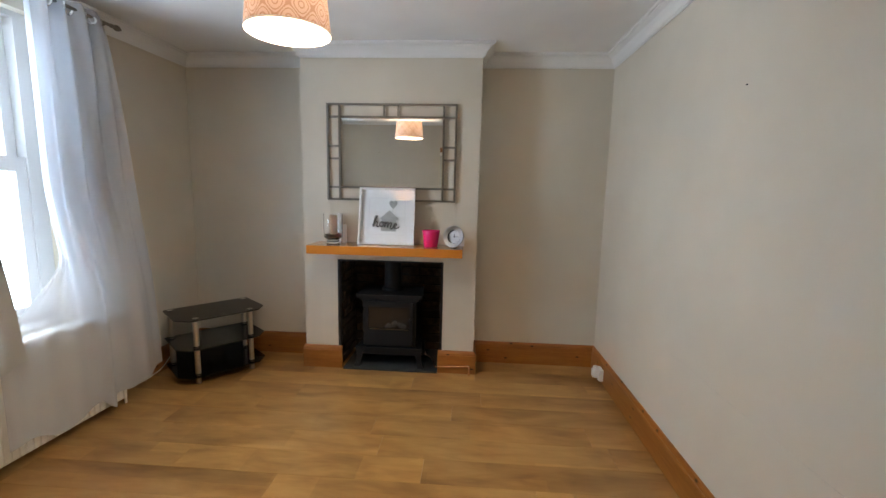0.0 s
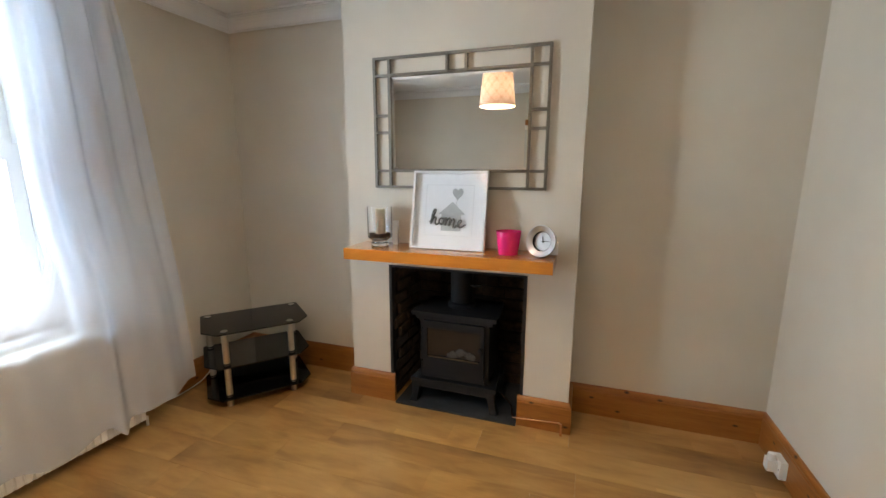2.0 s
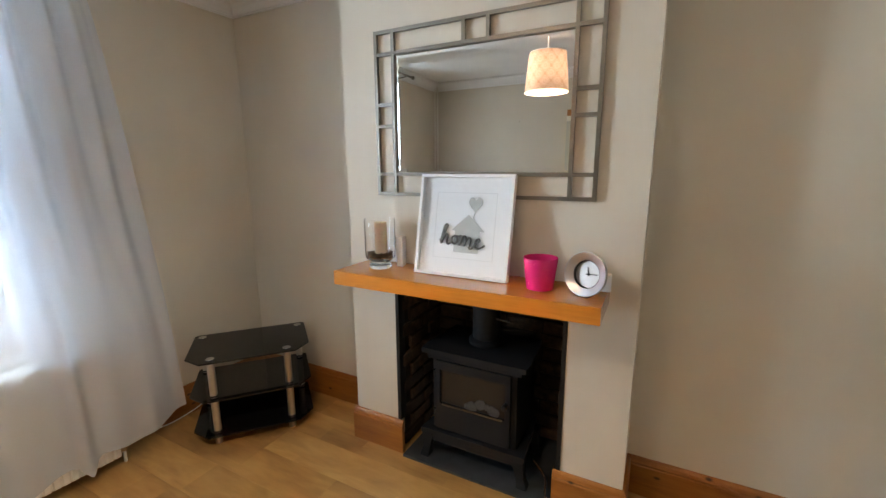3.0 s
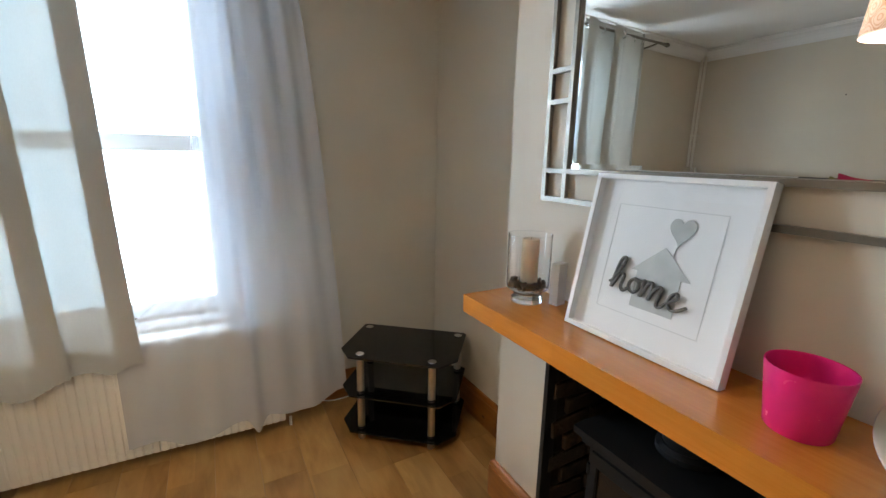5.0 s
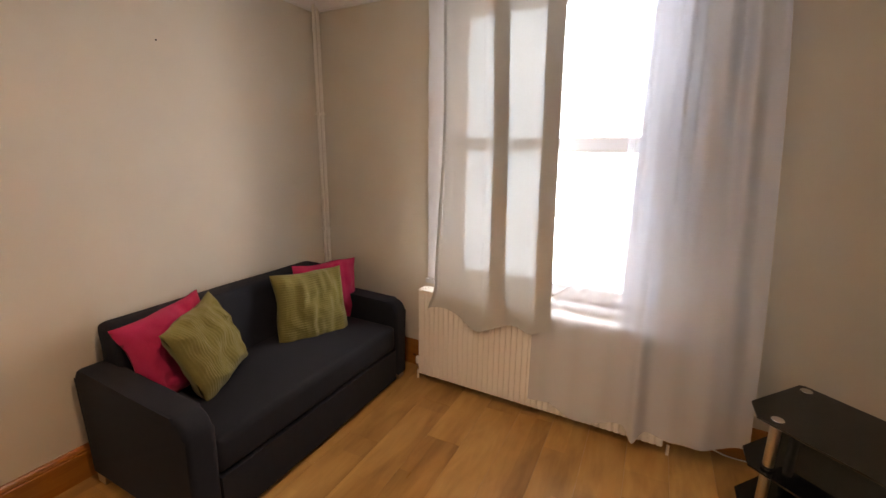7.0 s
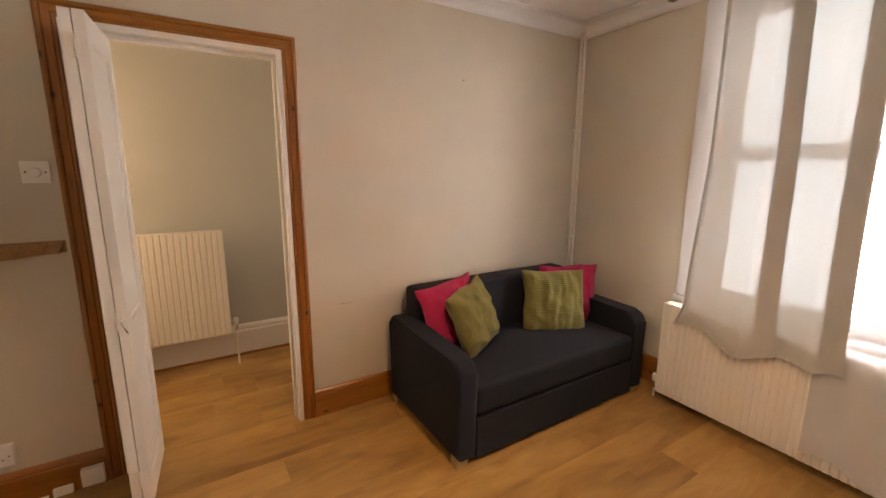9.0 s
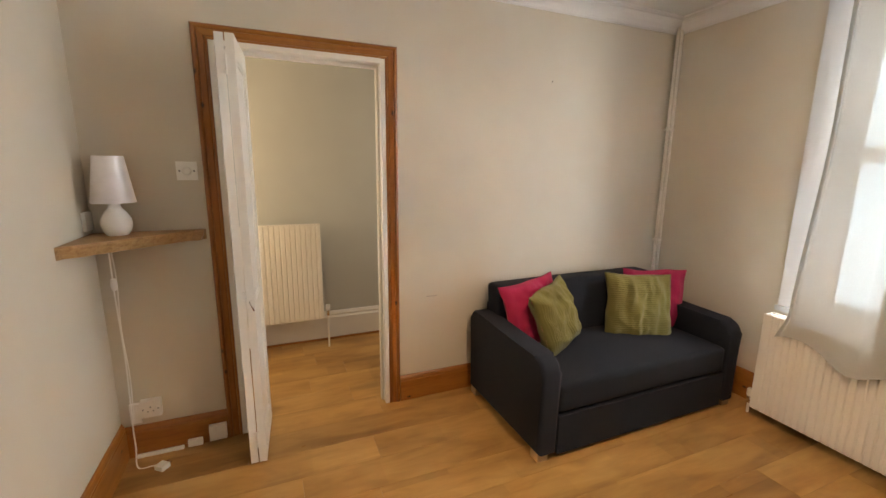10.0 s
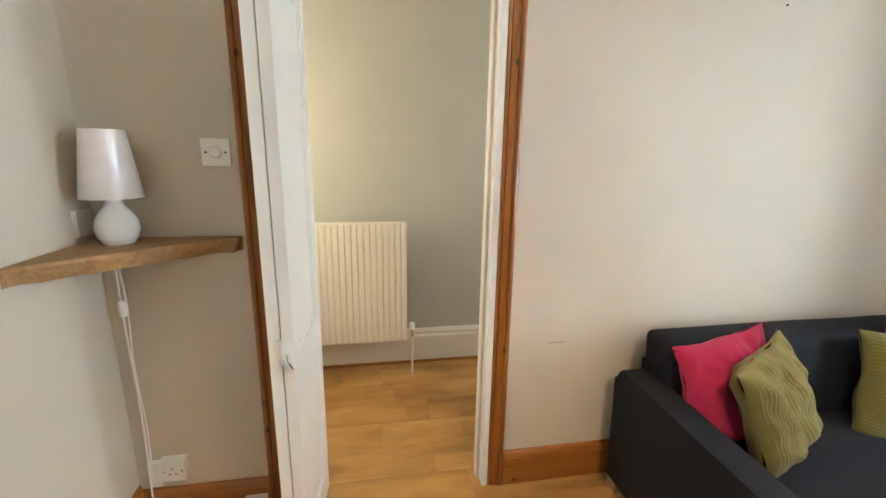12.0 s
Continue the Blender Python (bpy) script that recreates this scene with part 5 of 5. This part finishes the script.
# small marks of wear on the walls
for nm, lab, m, w, h in (("nail", "small dark nail stuck in the painted plaster", pose(-1.022, 0, 1.976, 90, 0, 180), 0.0038, 0.004), ("nail", "small dark nail stuck in the painted plaster", pose(XR, 1.73, 1.865, 90, 0, -90), 0.003, 0.003)):
    tagged(part(nm, lathe([(0, 0), (w, 0.0), (w, 0.004), (0, 0.006)], 10), DARKHOLE, None, m=m, smooth=True), lab, "nail")
SCUFF = plain("scuffed_paint", (0.44, 0.385, 0.31), 0.7, 0, 0.2, 90)
tagged(part("scuff_mark", box(-0.245, -0.175, 0.0002, 0.0012, 0.653, 0.658), SCUFF), "short grey-brown scuff on the wall paint", "scuff mark")

FAINT = plain("creased_paint", (0.62, 0.575, 0.485), 0.6, 0, 0.2, 90)
structure("wall_crease", box(XR - 0.0012, XR, 0.95, 2.26, 0.6100, 0.6111), FAINT, "faint horizontal crease in the wall paint", category="wall crease")

# ---- folding door ----
bd = thing("bifold_door", "white painted bifold door folded open", "door")


def leaf(ax, ay, bx, by, toward):
    """A panelled door leaf from a (fold) to b, its thickness on one side."""
    d = Vector((bx - ax, by - ay, 0))
    L, th, hh = d.length, 0.034, 1.945
    m = basis((ax, ay, 0.012), d, (0, 0, 1))
    y0, y1 = (0, th) if toward > 0 else (-th, 0)
    lf = part("leaf", box(0, 0.062, y0, y1, 0, hh), GLOSS, bd, "white gloss painted panelled leaf", m, bevel=0.003)
    part("stile", box(L - 0.062, L, y0, y1, 0, hh), GLOSS, lf, bevel=0.003)
    for z0, z1 in ((0, 0.11), (0.70, 0.80), (hh - 0.09, hh)):
        part("rail", box(0.062, L - 0.062, y0 + 0.0005, y1 - 0.0005, z0, z1), GLOSS, lf)
    for z0, z1 in ((0.11, 0.70), (0.80, hh - 0.09)):
        part("panel", box(0.062, L - 0.062, y0 + 0.010, y1 - 0.010, z0, z1), GLOSS, lf)
        for b in ((0.062, 0.074, z0, z1), (L - 0.074, L - 0.062, z0, z1), (0.074, L - 0.074, z0, z0 + 0.012), (0.074, L - 0.074, z1 - 0.012, z1)):
            part("moulding", box(b[0], b[1], y0 + 0.004, y1 - 0.004, b[2], b[3]), GLOSS, lf, bevel=0.003)
    return lf


la = leaf(0.809, 0.300, 0.836, -0.085, 1)
lb = leaf(0.805, 0.302, 0.778, -0.085, -1)
for z in (0.10, 0.80, 1.80):
    part("hinge", box(0.793, 0.822, 0.3015, 0.306, z, z + 0.075), GLOSS, bd, "painted-over hinge", bevel=0.001)
    part("hinge_pin", tube([(0.807, 0.307, z - 0.003), (0.807, 0.307, z + 0.078)], 0.004, 8), GLOSS, bd)
kn = part("catch", box(0.780, 0.800, 0.3022, 0.309, 0.775, 0.835), GLOSS, bd, "painted catch", bevel=0.002)
part("catch_hook", tube([(0.792, 0.309, 0.83), (0.785, 0.325, 0.815), (0.775, 0.322, 0.79)], 0.003, 8), CHROME, kn, "worn metal hook")


# ---- street outside ----
structure("ground", box(-400, 400, -400, 400, -0.64, -0.60), ASPHALT, "grey asphalt street and ground", category="ground")
structure("pavement", box(-4.6, -2.6, -40, 40, -0.60, -0.48), PAVING, "concrete paved footway before the window", category="pavement")
structure("pavement", box(-12.8, -10.6, -40, 40, -0.60, -0.48), PAVING, "concrete paved footway across the street", category="pavement")


def terrace(y, label):
    h = thing("terraced_house", label, "house", pose(-13.0, y, -0.48), "houses across the street")
    part("wall", box(-7, 0, 0, 5.2, 0, 6.2), RENDER, h)
    bm = bmesh.new()
    V = [bm.verts.new(p) for p in ((0.3, 0, 6.2), (0.3, 5.2, 6.2), (-3.5, 5.2, 8.4), (-3.5, 0, 8.4), (-7.3, 0, 6.2), (-7.3, 5.2, 6.2))]
    for q in ((0, 1, 2, 3), (3, 2, 5, 4), (0, 3, 4), (1, 5, 2), (0, 4, 5, 1)):
        bm.faces.new([V[i] for i in q])
    part("roof", bm, ROOFTILE, h)
    for wy, wz in ((0.7, 0.9), (0.7, 3.6), (3.1, 3.6)):
        w = part("window", box(-0.02, 0.05, wy, wy + 1.3, wz, wz + 1.6), SASH, h)
        for k in (0, 1):
            part("pane", box(0.0505, 0.056, wy + 0.08, wy + 1.22, wz + 0.08 + k * 0.76, wz + 0.76 + k * 0.76), CARGLASS, w)
        part("sill", box(0.0, 0.12, wy - 0.1, wy + 1.4, wz - 0.1, wz), RENDER, w)
    d = part("door", box(0.0, 0.06, 3.4, 4.3, 0.0, 2.1), SASH, h)
    part("door_panel", box(0.0605, 0.066, 3.55, 4.15, 0.2, 1.2), GLOSS, d)
    return h


for k in range(-3, 4):
    terrace(1.2 + 5.2 * k, "white rendered two-storey terraced house across the street")

car = thing("parked_car", "white hatchback parked at the far kerb", "car", pose(-9.4, 3.6, -0.60))
prof = [(-2.0, 0.30), (2.0, 0.30), (2.05, 0.75), (1.95, 0.95), (1.25, 1.02), (0.55, 1.45), (-1.35, 1.48), (-1.95, 1.0), (-2.05, 0.7)]
bm = bmesh.new()
lo = [bm.verts.new((-0.85, y, z)) for y, z in prof]
hi = [bm.verts.new((0.85, y, z)) for y, z in prof]
bm.faces.new(lo)
bm.faces.new(hi[::-1])
for i in range(len(prof)):
    bm.faces.new((lo[i], lo[(i + 1) % len(prof)], hi[(i + 1) % len(prof)], hi[i]))
part("body", bm, CARWHITE, car, bevel=0.06)
part("side_window", prism([(-1.2, 1.03), (1.0, 1.03), (0.5, 1.40), (-1.15, 1.42)], 0, 0.01), CARGLASS, car, m=Matrix(((0, 0, 1, 0.852), (1, 0, 0, 0), (0, 1, 0, 0), (0, 0, 0, 1))))
for y in (-1.3, 1.3):
    for x in (-0.78, 0.78):
        wl = part("wheel", lathe([(0.18, -0.1), (0.31, -0.1), (0.32, -0.06), (0.32, 0.06), (0.31, 0.1), (0.18, 0.1)], 28, None, True), RUBBER, car, m=pose(x, y, 0.32, 0, 90, 0), smooth=True)
        part("rim", lathe([(0, -0.07), (0.18, -0.07), (0.18, 0.07), (0, 0.07)], 24), ALU, wl)
part("tail_light", box(0.60, 0.862, -2.06, -1.93, 0.72, 0.95), REDLENS, car, "red tail light", bevel=0.02)

# ---- bricks of the fire recess ----
recess = thing("fire_recess", "sooty brick lining of the fire opening", "fireplace", kind="structure")
part("lining", box(FX0 + 0.0005, FX0 + 0.008, YC + 0.052, 3.549, -0.01, FZ - 0.013), SOOT, recess)
part("lining", box(FX1 - 0.008, FX1 - 0.0005, YC + 0.052, 3.549, -0.01, FZ - 0.013), SOOT, recess)
part("lining", box(FX0 + 0.009, FX1 - 0.009, 3.541, 3.5495, -0.01, FZ - 0.013), SOOT, recess)
brick_mesh = {}
rnd = random.Random(11)


def brick(size, at):
    key = tuple(round(s, 3) for s in size)
    if key not in brick_mesh:
        bm = box(-size[0] / 2, size[0] / 2, -size[1] / 2, size[1] / 2, -size[2] / 2, size[2] / 2)
        bmesh.ops.bevel(bm, geom=list(bm.edges), offset=0.004, segments=1, affect="EDGES")
        me = bpy.data.meshes.new("brick")
        bm.to_mesh(me)
        bm.free()
        me.materials.append(BRICK)
        brick_mesh[key] = me
    ob = new("brick", brick_mesh[key])
    ob.parent = recess
    ob.matrix_basis = pose(*at, rnd.uniform(-4, 4), rnd.uniform(-3, 3), rnd.uniform(-3, 3))


for c in range(11):
    z = 0.05 + c * 0.075
    for i in range(2):
        y = 3.25 + i * 0.205 + (0.05 if c % 2 else -0.02)
        for x in (FX0 + 0.013, FX1 - 0.013):
            brick((0.022, 0.19, 0.062), (x + rnd.uniform(-0.003, 0.003), y, z))
    for i in range(4):
        brick((0.19, 0.022, 0.062), (FX0 + 0.13 + i * 0.20 - (0.04 if c % 2 else 0.0), 3.535 + rnd.uniform(-0.003, 0.003), z))

# ---- floor boards ----
boards = bpy.data.objects["floor"]
board_mesh = {}
BL, BW_ = 1.285, 0.192
rnd = random.Random(5)
y = HY - 0.10
while y < 3.60:
    x = -2.40 - rnd.random() * BL
    while x < 1.65:
        a, b = max(x, -2.40), min(x + BL, 1.65)
        if b - a > 0.04:
            key = round(b - a, 3)
            if key not in board_mesh:
                ln = key
                bm = box(-ln / 2 + 0.0003, ln / 2 - 0.0003, -BW_ / 2 + 0.0003, BW_ / 2 - 0.0003, -0.014, 0.0)
                bmesh.ops.bevel(bm, geom=[e for e in bm.edges if e.verts[0].co.z > -0.001 and e.verts[1].co.z > -0.001], offset=0.0006, segments=1, affect="EDGES")
                me = bpy.data.meshes.new("board")
                bm.to_mesh(me)
                bm.free()
                me.materials.append(FLOOR)
                board_mesh[key] = me
            ob = new("board", board_mesh[key])
            ob.parent = boards
            ob.matrix_basis = pose((a + b) / 2, y + BW_ / 2, 0)
        x += BL
    y += BW_
